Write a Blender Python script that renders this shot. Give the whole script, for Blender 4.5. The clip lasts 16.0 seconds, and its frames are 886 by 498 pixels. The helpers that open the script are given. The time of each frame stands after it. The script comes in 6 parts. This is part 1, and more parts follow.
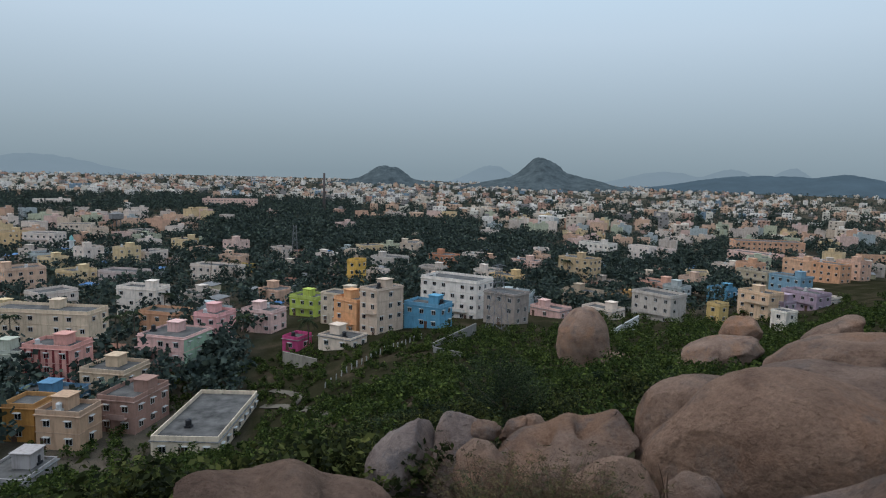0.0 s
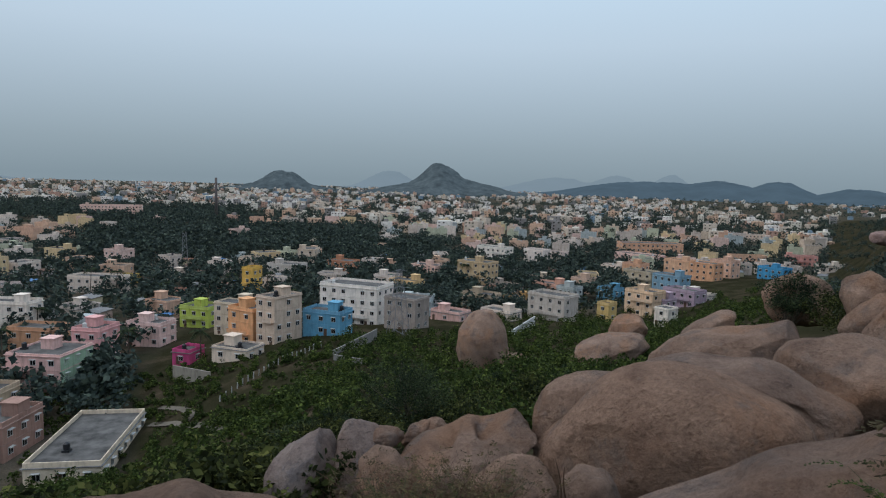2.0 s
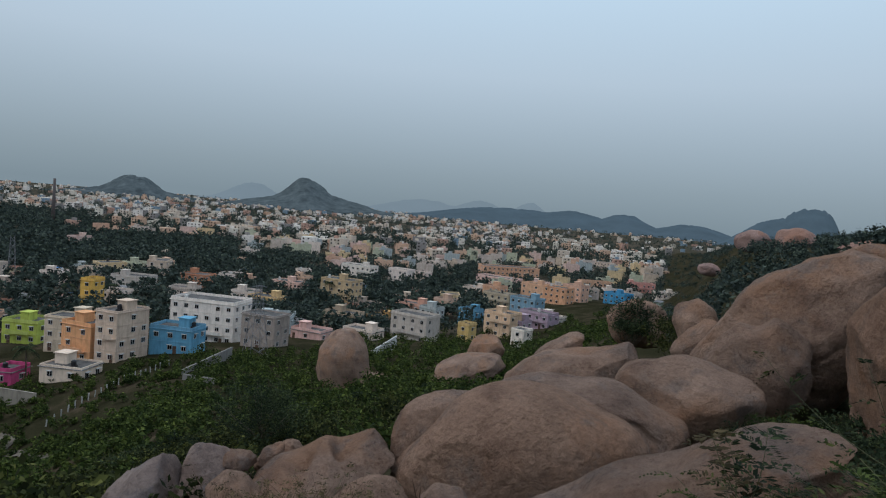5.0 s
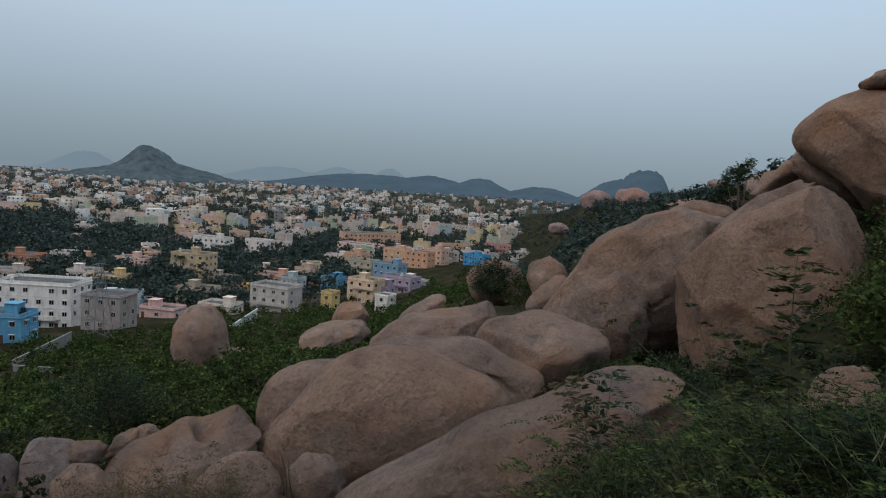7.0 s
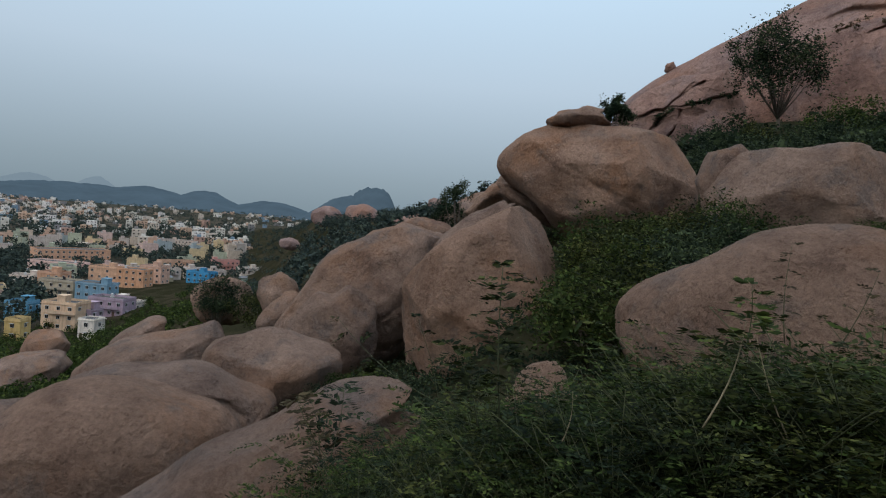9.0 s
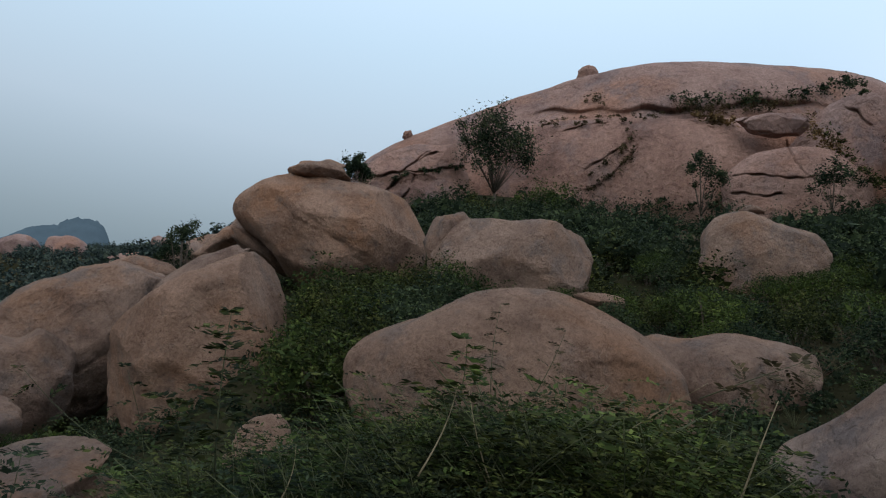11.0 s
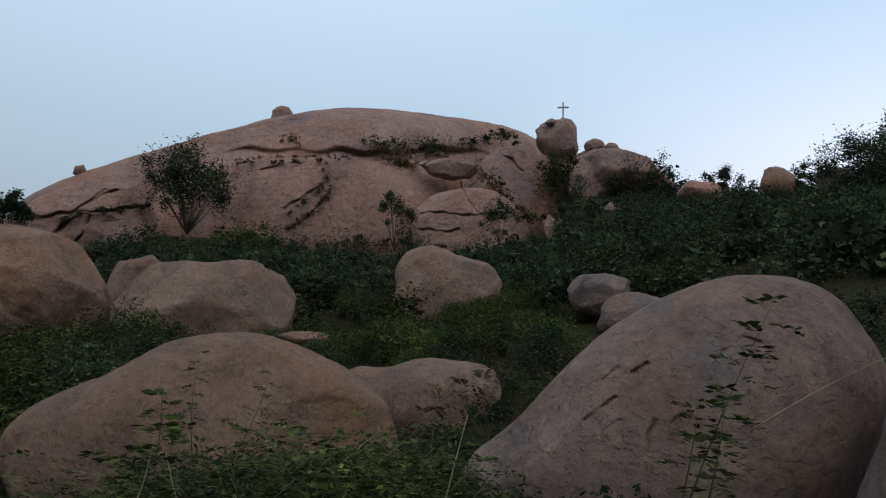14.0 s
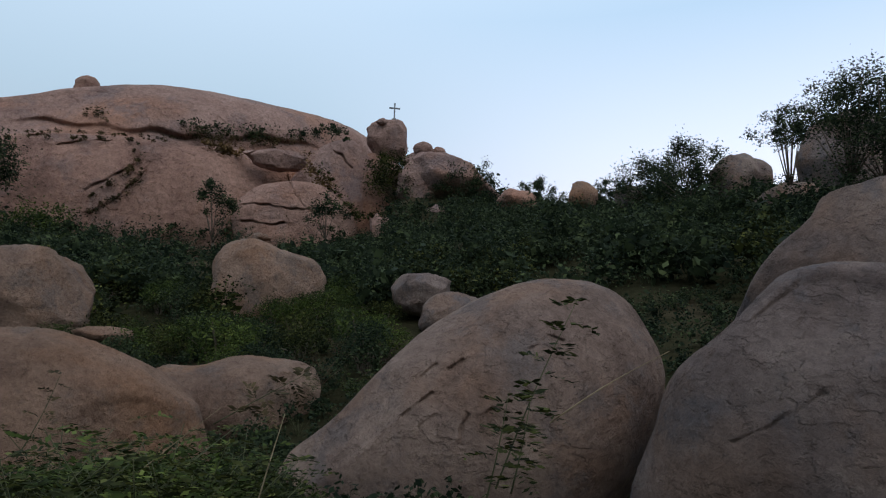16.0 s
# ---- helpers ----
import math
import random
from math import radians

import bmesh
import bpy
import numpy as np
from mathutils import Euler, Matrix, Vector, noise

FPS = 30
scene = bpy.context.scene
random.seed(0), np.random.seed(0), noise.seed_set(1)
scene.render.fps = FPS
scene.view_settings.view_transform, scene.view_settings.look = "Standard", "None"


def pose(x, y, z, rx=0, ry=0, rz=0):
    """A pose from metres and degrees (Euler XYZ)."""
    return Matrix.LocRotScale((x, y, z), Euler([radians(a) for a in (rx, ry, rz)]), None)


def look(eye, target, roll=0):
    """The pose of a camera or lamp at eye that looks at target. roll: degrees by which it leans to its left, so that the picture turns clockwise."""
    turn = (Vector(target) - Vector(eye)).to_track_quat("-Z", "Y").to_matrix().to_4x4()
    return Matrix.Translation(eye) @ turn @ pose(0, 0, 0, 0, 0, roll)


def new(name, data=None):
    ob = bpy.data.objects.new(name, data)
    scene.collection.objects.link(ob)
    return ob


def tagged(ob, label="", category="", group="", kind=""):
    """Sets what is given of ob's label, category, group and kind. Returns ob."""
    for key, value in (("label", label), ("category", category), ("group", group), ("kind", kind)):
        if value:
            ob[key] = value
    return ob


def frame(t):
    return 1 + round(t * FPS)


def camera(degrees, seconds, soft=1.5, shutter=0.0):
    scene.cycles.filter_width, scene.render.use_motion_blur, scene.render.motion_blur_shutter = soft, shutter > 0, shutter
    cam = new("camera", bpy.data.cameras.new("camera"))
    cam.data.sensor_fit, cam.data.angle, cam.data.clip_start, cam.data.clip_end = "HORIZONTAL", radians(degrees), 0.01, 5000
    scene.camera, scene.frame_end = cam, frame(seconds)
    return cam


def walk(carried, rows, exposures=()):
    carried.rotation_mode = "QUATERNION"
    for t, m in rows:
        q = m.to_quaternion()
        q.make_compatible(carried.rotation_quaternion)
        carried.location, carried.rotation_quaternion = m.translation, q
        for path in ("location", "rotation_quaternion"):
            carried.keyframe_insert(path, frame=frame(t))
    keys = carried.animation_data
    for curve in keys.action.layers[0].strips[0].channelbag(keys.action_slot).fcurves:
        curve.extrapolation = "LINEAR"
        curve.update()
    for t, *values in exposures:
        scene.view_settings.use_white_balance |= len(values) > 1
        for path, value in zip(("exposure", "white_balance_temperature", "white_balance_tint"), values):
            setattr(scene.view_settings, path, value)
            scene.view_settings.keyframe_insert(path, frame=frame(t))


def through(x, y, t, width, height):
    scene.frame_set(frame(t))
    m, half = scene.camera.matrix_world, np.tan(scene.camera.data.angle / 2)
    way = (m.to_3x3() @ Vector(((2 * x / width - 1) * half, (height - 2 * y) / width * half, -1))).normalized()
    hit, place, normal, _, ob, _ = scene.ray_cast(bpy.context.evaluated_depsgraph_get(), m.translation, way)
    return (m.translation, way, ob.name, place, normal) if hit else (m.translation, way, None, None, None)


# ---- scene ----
# ---- camera and walk: a standing turn on the hillside ----
EYE_Z = 50.0
cam = camera(68.8, 16.0, soft=1.15)
TURNS = [
    (0.0, 83.43, -1.49, 0.17),
    (0.5, 83.79, -1.29, -1.67),
    (1.0, 84.22, -1.73, -4.15),
    (1.5, 84.14, -2.11, -6.03),
    (2.0, 84.13, -1.62, -8.73),
    (2.5, 84.26, -2.03, -10.30),
    (3.0, 85.08, -3.20, -12.56),
    (3.5, 85.66, -3.08, -15.38),
    (3.7, 85.90, -3.06, -16.52),
    (5.8, 85.98, -3.83, -22.76),
    (6.0, 85.72, -3.05, -23.87),
    (6.5, 85.21, -3.45, -28.12),
    (7.0, 84.36, -3.62, -32.80),
    (7.5, 86.65, -4.78, -36.14),
    (8.0, 86.56, -3.07, -41.44),
    (8.2, 86.21, -3.07, -45.37),
    (10.3, 90.71, -6.50, -67.24),
    (10.5, 90.72, -6.49, -69.92),
    (11.0, 94.55, -8.22, -79.64),
    (11.5, 94.87, -7.18, -86.01),
    (12.0, 95.44, -5.80, -91.78),
    (12.5, 96.91, -3.65, -95.07),
    (13.0, 100.09, -2.26, -100.36),
    (13.5, 99.57, -2.33, -102.72),
    (14.0, 100.32, -2.18, -105.14),
    (14.5, 100.33, -2.24, -108.08),
    (15.0, 100.49, -1.95, -111.03),
    (15.5, 100.32, -1.37, -116.09),
    (16.0, 100.63, -1.80, -120.65),
]
EXPOSURES = [(0.0, 0.03), (3.5, -0.05), (6.0, -0.14), (8.0, -0.06), (10.5, 0.0), (12.5, -0.08), (13.5, -0.16), (14.0, -0.28), (15.0, -0.28), (16.0, -0.24)]
walk(cam, [(t, pose(0, 0, EYE_Z, rx, ry, rz)) for t, rx, ry, rz in TURNS], EXPOSURES)

# ---- sky and sun: hazy overcast dusk, brighter towards the south-west ----
world = bpy.data.worlds.new("sky")
scene.world = world
world.use_nodes = True
nt = world.node_tree
nt.nodes.clear()
N, L = nt.nodes.new, nt.links.new


def ramp(tree, stops):
    node = tree.nodes.new("ShaderNodeValToRGB")
    els = node.color_ramp.elements
    els.remove(els[1])
    els[0].position, els[0].color = stops[0][0], (*stops[0][1], 1)
    for p, c in stops[1:]:
        els.new(p).color = (*c, 1)
    return node


tc = N("ShaderNodeTexCoord")
sep = N("ShaderNodeSeparateXYZ")
L(tc.outputs["Generated"], sep.inputs[0])
dull = ramp(nt, [(0.0, (0.225, 0.295, 0.345)), (0.05, (0.285, 0.365, 0.425)), (0.2, (0.49, 0.61, 0.73)), (0.36, (0.58, 0.77, 0.95)), (0.7, (0.85, 1.08, 1.38))])
bright = ramp(nt, [(0.0, (1.05, 1.08, 1.30)), (0.2, (1.24, 1.26, 1.44)), (0.33, (1.0, 1.12, 1.36)), (0.5, (0.62, 0.86, 1.14)), (0.8, (0.9, 1.08, 1.3))])
for node in (dull, bright):
    L(sep.outputs["Z"], node.inputs[0])
side = N("ShaderNodeVectorMath")
side.operation = "DOT_PRODUCT"
side.inputs[1].default_value = (0.26, -0.94, 0.22)
L(tc.outputs["Generated"], side.inputs[0])
span = N("ShaderNodeMapRange")
span.interpolation_type = "SMOOTHSTEP"
span.inputs["From Min"].default_value, span.inputs["From Max"].default_value = 0.5, 1.0
L(side.outputs["Value"], span.inputs["Value"])
mix = N("ShaderNodeMix")
mix.data_type = "RGBA"
L(span.outputs[0], mix.inputs["Factor"])
L(dull.outputs[0], mix.inputs["A"])
L(bright.outputs[0], mix.inputs["B"])
sky = N("ShaderNodeTexSky")
sky.sky_type, sky.sun_disc = "NISHITA", False
sky.sun_elevation, sky.sun_rotation, sky.dust_density = radians(53), radians(-76), 3.0
back = N("ShaderNodeBackground")
haze = N("ShaderNodeBackground")
L(sky.outputs[0], back.inputs["Color"])
back.inputs["Strength"].default_value = 0.002
L(mix.outputs["Result"], haze.inputs["Color"])
haze.inputs["Strength"].default_value = 1.0
both = N("ShaderNodeAddShader")
L(back.outputs[0], both.inputs[0])
L(haze.outputs[0], both.inputs[1])
out = N("ShaderNodeOutputWorld")
L(both.outputs[0], out.inputs["Surface"])
sun = new("sun", bpy.data.lights.new("sun", "SUN"))
sun.data.energy, sun.data.angle, sun.data.color = 1.3, radians(60), (1.0, 0.92, 0.84)
sun.matrix_world = look((0, 0, 0), (0.58, -0.14, -0.80))

# ---- materials ----
def material(name, rough=0.8, metal=0.0, spec=0.3):
    m = bpy.data.materials.new(name)
    m.use_nodes = True
    b = m.node_tree.nodes["Principled BSDF"]
    b.inputs["Roughness"].default_value, b.inputs["Metallic"].default_value = rough, metal
    b.inputs["Specular IOR Level"].default_value = spec
    return m, m.node_tree, b


def position_noise(t, scale, detail=5, rough=0.6, stretch=None):
    n = t.nodes.new("ShaderNodeTexNoise")
    n.inputs["Scale"].default_value, n.inputs["Detail"].default_value, n.inputs["Roughness"].default_value = scale, detail, rough
    g = t.nodes.new("ShaderNodeNewGeometry")
    src = g.outputs["Position"]
    if stretch:
        mp = t.nodes.new("ShaderNodeMapping")
        mp.inputs["Scale"].default_value = stretch
        t.links.new(src, mp.inputs[0])
        src = mp.outputs[0]
    t.links.new(src, n.inputs["Vector"])
    return n


def mixer(t, fac, a, b, mode="MIX"):
    m = t.nodes.new("ShaderNodeMix")
    m.data_type, m.blend_type = "RGBA", mode
    for key, v in (("Factor", fac), ("A", a), ("B", b)):
        if isinstance(v, bpy.types.NodeSocket):
            t.links.new(v, m.inputs[key])
        elif key == "Factor":
            m.inputs[key].default_value = v
        else:
            m.inputs[key].default_value = (*v, 1)
    return m.outputs["Result"]


def bump(t, b, height, strength, distance, onto=None):
    n = t.nodes.new("ShaderNodeBump")
    n.inputs["Strength"].default_value, n.inputs["Distance"].default_value = strength, distance
    t.links.new(height, n.inputs["Height"])
    if onto:
        t.links.new(onto, n.inputs["Normal"])
    t.links.new(n.outputs[0], b.inputs["Normal"])
    return n.outputs[0]


def granite(name, base, dark, pale, big, fine):
    """Weathered granite: broad blotches, rain streaks, ochre and grey patches, pits and crystal grain, in metres of the world."""
    m, t, b = material(name, 0.92, 0, 0.08)
    blot = ramp(t, [(0.32, dark), (0.47, base), (0.74, pale)])
    t.links.new(position_noise(t, big, 7, 0.62).outputs[0], blot.inputs[0])
    streak = ramp(t, [(0.50, (1.05, 1.05, 1.05)), (0.70, (0.74, 0.71, 0.71))])
    t.links.new(position_noise(t, big * 1.6, 6, 0.65, (1, 1, 0.25)).outputs[0], streak.inputs[0])
    col = mixer(t, 0.7, blot.outputs[0], streak.outputs[0], "MULTIPLY")
    rust = ramp(t, [(0.50, (0, 0, 0)), (0.64, (0.8, 0.8, 0.8))])
    t.links.new(position_noise(t, big * 0.7, 5, 0.6, (1.3, 0.8, 1)).outputs[0], rust.inputs[0])
    col = mixer(t, rust.outputs[0], col, (base[0] * 1.15, base[1] * 0.98, base[2] * 0.82))
    grey = ramp(t, [(0.52, (0, 0, 0)), (0.62, (0.75, 0.75, 0.75))])
    t.links.new(position_noise(t, big * 1.5, 7, 0.7).outputs[0], grey.inputs[0])
    col = mixer(t, grey.outputs[0], col, (base[0] * 0.74, base[1] * 0.86, base[2] * 0.98))
    spots = ramp(t, [(0.57, (1, 1, 1)), (0.68, (0.55, 0.53, 0.53))])
    t.links.new(position_noise(t, big * 14, 6, 0.75).outputs[0], spots.inputs[0])
    col = mixer(t, 0.7, col, spots.outputs[0], "MULTIPLY")
    flecks = ramp(t, [(0.66, (0, 0, 0)), (0.73, (0.45, 0.45, 0.45))])
    t.links.new(position_noise(t, big * 9, 8, 0.75, (1, 1, 1.6)).outputs[0], flecks.inputs[0])
    col = mixer(t, flecks.outputs[0], col, tuple(c * 1.25 for c in pale))
    grain = ramp(t, [(0.32, (0.68, 0.68, 0.68)), (0.68, (1.32, 1.32, 1.32))])
    t.links.new(position_noise(t, fine, 8, 0.8).outputs[0], grain.inputs[0])
    col = mixer(t, 0.9, col, grain.outputs[0], "MULTIPLY")
    info = t.nodes.new("ShaderNodeObjectInfo")
    tint = ramp(t, [(0.0, (0.90, 0.93, 0.97)), (0.5, (1, 1, 1)), (1.0, (1.10, 1.02, 0.95))])
    t.links.new(info.outputs["Random"], tint.inputs[0])
    col = mixer(t, 1.0, col, tint.outputs[0], "MULTIPLY")
    t.links.new(col, b.inputs["Base Color"])
    sheets = ramp(t, [(0.40, (0, 0, 0)), (0.42, (0.35, 0.35, 0.35)), (0.51, (0.35, 0.35, 0.35)), (0.525, (0.7, 0.7, 0.7)), (0.60, (0.7, 0.7, 0.7)), (0.612, (1, 1, 1))])
    t.links.new(position_noise(t, big * 1.7, 6, 0.6, (1, 1, 1.5)).outputs[0], sheets.inputs[0])
    n0 = bump(t, b, sheets.outputs[0], 0.9, 0.045 / big)
    n1 = bump(t, b, position_noise(t, big * 5, 9, 0.68).outputs[0], 0.7, 0.08 / big, n0)
    bump(t, b, position_noise(t, fine * 0.5, 9, 0.78).outputs[0], 0.6, 1.2 / fine, n1)
    return m


ROCK = granite("granite", (0.208, 0.134, 0.098), (0.115, 0.072, 0.055), (0.298, 0.198, 0.148), 0.45, 9.0)
ROCK_GREY = granite("granite_grey", (0.154, 0.115, 0.100), (0.085, 0.063, 0.056), (0.232, 0.179, 0.153), 0.6, 7.0)
ROCK_FAR = granite("granite_dome", (0.245, 0.152, 0.124), (0.140, 0.087, 0.074), (0.325, 0.215, 0.178), 0.09, 1.6)


def foliage(name, dark, mid, pale, through=0.25):
    m, t, b = material(name, 0.75, 0, 0.06)
    g = t.nodes.new("ShaderNodeNewGeometry")
    r = ramp(t, [(0.0, dark), (0.3, dark), (0.7, mid), (0.97, pale)])
    t.links.new(g.outputs["Random Per Island"], r.inputs[0])
    broad = ramp(t, [(0.38, (0.52, 0.58, 0.58)), (0.62, (1.3, 1.24, 1.08))])
    t.links.new(position_noise(t, 0.4, 3).outputs[0], broad.inputs[0])
    col = mixer(t, 1.0, r.outputs[0], broad.outputs[0], "MULTIPLY")
    t.links.new(col, b.inputs["Base Color"])
    tr = t.nodes.new("ShaderNodeBsdfTranslucent")
    t.links.new(col, tr.inputs[0])
    ms = t.nodes.new("ShaderNodeMixShader")
    ms.inputs[0].default_value = through
    t.links.new(b.outputs[0], ms.inputs[1])
    t.links.new(tr.outputs[0], ms.inputs[2])
    t.links.new(ms.outputs[0], t.nodes["Material Output"].inputs["Surface"])
    return m


LEAF = foliage("leaf_green", (0.016, 0.020, 0.008), (0.043, 0.050, 0.016), (0.098, 0.104, 0.033))
LEAF_DARK = foliage("leaf_dark", (0.017, 0.025, 0.015), (0.035, 0.049, 0.027), (0.070, 0.090, 0.042))
LEAF_BRIGHT = foliage("leaf_bright", (0.024, 0.036, 0.011), (0.050, 0.072, 0.019), (0.105, 0.132, 0.036))
LEAF_DRY = foliage("leaf_dry", (0.05, 0.04, 0.022), (0.085, 0.062, 0.035), (0.13, 0.10, 0.055))
# far leaves, tinted paler and bluer to imitate haze over distance
LEAF_FAR_HAZED = foliage("leaf_far_hazed", (0.032, 0.044, 0.041), (0.050, 0.066, 0.058), (0.076, 0.096, 0.076), 0.1)
GRASS_DRY = foliage("grass_dry", (0.10, 0.06, 0.03), (0.17, 0.105, 0.05), (0.24, 0.16, 0.08))


def plain(name, colour, rough=0.8, metal=0.0, vary=0.25, scale=1.5, bumped=0.0):
    m, t, b = material(name, rough, metal)
    lo, hi = [tuple(c * k for c in colour) for k in (1 - vary, 1 + vary * 0.6)]
    r = ramp(t, [(0.3, lo), (0.7, hi)])
    n = position_noise(t, scale, 6, 0.65)
    t.links.new(n.outputs[0], r.inputs[0])
    t.links.new(r.outputs[0], b.inputs["Base Color"])
    if bumped:
        bump(t, b, n.outputs[0], bumped, 0.1)
    return m


BARK = plain("bark", (0.10, 0.075, 0.055), 0.9, 0, 0.4, 8, 0.5)
STEM = plain("stem", (0.075, 0.08, 0.035), 0.8, 0, 0.4, 12)
STEM_DRY = plain("dry_stem", (0.26, 0.20, 0.12), 0.8, 0, 0.3, 12)
STEM_RED = plain("reddish_stem", (0.10, 0.055, 0.035), 0.8, 0, 0.3, 12)


def soil_material():
    m, t, b = material("hillside_soil", 1.0, 0, 0.0)
    r = ramp(t, [(0.35, (0.020, 0.019, 0.010)), (0.5, (0.030, 0.028, 0.015)), (0.62, (0.055, 0.043, 0.027)), (0.75, (0.09, 0.068, 0.046))])
    t.links.new(position_noise(t, 0.09, 9, 0.62).outputs[0], r.inputs[0])
    f = ramp(t, [(0.3, (0.6, 0.6, 0.6)), (0.7, (1.2, 1.2, 1.2))])
    n = position_noise(t, 3.0, 6, 0.7)
    t.links.new(n.outputs[0], f.inputs[0])
    town = ramp(t, [(0.38, (0.025, 0.032, 0.017)), (0.48, (0.06, 0.052, 0.038)), (0.64, (0.12, 0.095, 0.072)), (0.74, (0.09, 0.085, 0.08))])
    t.links.new(position_noise(t, 0.03, 9, 0.66).outputs[0], town.inputs[0])
    g = t.nodes.new("ShaderNodeNewGeometry")
    z = t.nodes.new("ShaderNodeSeparateXYZ")
    t.links.new(g.outputs["Position"], z.inputs[0])
    low = ramp(t, [(0.0, (1, 1, 1)), (1.0, (0, 0, 0))])
    t.links.new(z.outputs["Z"], low.inputs[0])
    col = mixer(t, low.outputs[0], r.outputs[0], town.outputs[0])
    t.links.new(mixer(t, 1.0, col, f.outputs[0], "MULTIPLY"), b.inputs["Base Color"])
    bump(t, b, n.outputs[0], 0.6, 0.2)
    return m


SOIL = soil_material()
ROADTAR = plain("asphalt", (0.075, 0.075, 0.078), 0.9, 0, 0.3, 0.6)
DIRT = plain("dirt_track", (0.12, 0.10, 0.075), 0.95, 0, 0.3, 0.7, 0.3)
LAWN = plain("rough_grass", (0.075, 0.085, 0.035), 0.95, 0, 0.45, 0.5, 0.4)
BARE = plain("bare_earth", (0.17, 0.125, 0.085), 0.95, 0, 0.35, 0.5, 0.3)
CONCRETE = plain("weathered_concrete", (0.20, 0.19, 0.18), 0.9, 0, 0.5, 0.7, 0.2)
TERRACE = plain("stained_terrace", (0.090, 0.084, 0.078), 0.9, 0, 0.75, 0.35, 0.2)
STEEL = plain("galvanised_steel", (0.20, 0.20, 0.205), 0.55, 0.7, 0.3, 2)
WHITE_POST = plain("whitewashed_stone", (0.34, 0.33, 0.30), 0.9, 0, 0.3, 4)
CROSS_WHITE = plain("grey_cross_paint", (0.20, 0.21, 0.23), 0.8, 0, 0.2, 3)
PANE, _t, _b = material("dark_window_glass", 0.12, 0, 0.5)
_b.inputs["Base Color"].default_value = (0.012, 0.013, 0.016, 1)
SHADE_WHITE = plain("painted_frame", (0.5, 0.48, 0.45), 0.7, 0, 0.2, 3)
TANK_BLACK = plain("black_plastic", (0.02, 0.02, 0.022), 0.5, 0, 0.2, 3)
SHEET_BLUE = plain("blue_roof_sheet", (0.05, 0.16, 0.34), 0.55, 0, 0.3, 0.8)
PAINTS = {}


def paint(colour):
    """Lime-washed plaster with rain streaks and blotches."""
    key = tuple(round(c, 3) for c in colour)
    if key not in PAINTS:
        m, t, b = material("plaster", 0.88, 0, 0.2)
        soft = ramp(t, [(0.3, tuple(c * 0.78 for c in key)), (0.6, key)])
        t.links.new(position_noise(t, 0.5, 6, 0.65).outputs[0], soft.inputs[0])
        streak = ramp(t, [(0.48, (1, 1, 1)), (0.72, (0.55, 0.52, 0.50))])
        t.links.new(position_noise(t, 1.3, 5, 0.7, (1, 1, 0.16)).outputs[0], streak.inputs[0])
        t.links.new(mixer(t, 0.75, soft.outputs[0], streak.outputs[0], "MULTIPLY"), b.inputs["Base Color"])
        PAINTS[key] = m
    return PAINTS[key]


def town_material():
    """Painted house fronts of the far town, one paint for each house."""
    m, t, b = material("town_plaster", 0.9, 0, 0.2)
    g = t.nodes.new("ShaderNodeNewGeometry")
    r = ramp(t, [(0.0, (0.60, 0.50, 0.40)), (0.22, (0.76, 0.70, 0.63)), (0.46, (0.58, 0.38, 0.26)), (0.60, (0.46, 0.28, 0.21)), (0.70, (0.26, 0.24, 0.225)), (0.82, (0.66, 0.60, 0.50)), (0.97, (0.20, 0.28, 0.34))])
    r.color_ramp.interpolation = "CONSTANT"
    t.links.new(g.outputs["Random Per Island"], r.inputs[0])
    f = ramp(t, [(0.35, (0.62, 0.60, 0.58)), (0.65, (1, 1, 1))])
    t.links.new(position_noise(t, 0.35, 5, 0.7).outputs[0], f.inputs[0])
    t.links.new(mixer(t, 0.8, r.outputs[0], f.outputs[0], "MULTIPLY"), b.inputs["Base Color"])
    return m


TOWN = town_material()


def distance(name, colour, haze_glow, vary=0.25, scale=0.006):
    """Far hills as a plain backdrop: evening haze is painted in, as a bluish colour and faint emission."""
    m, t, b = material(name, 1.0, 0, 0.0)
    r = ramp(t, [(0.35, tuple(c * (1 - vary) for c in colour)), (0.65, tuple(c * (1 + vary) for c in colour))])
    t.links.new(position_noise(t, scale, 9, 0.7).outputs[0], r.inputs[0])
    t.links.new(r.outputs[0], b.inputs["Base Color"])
    b.inputs["Emission Color"].default_value = (*haze_glow, 1)
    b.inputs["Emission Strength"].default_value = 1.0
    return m


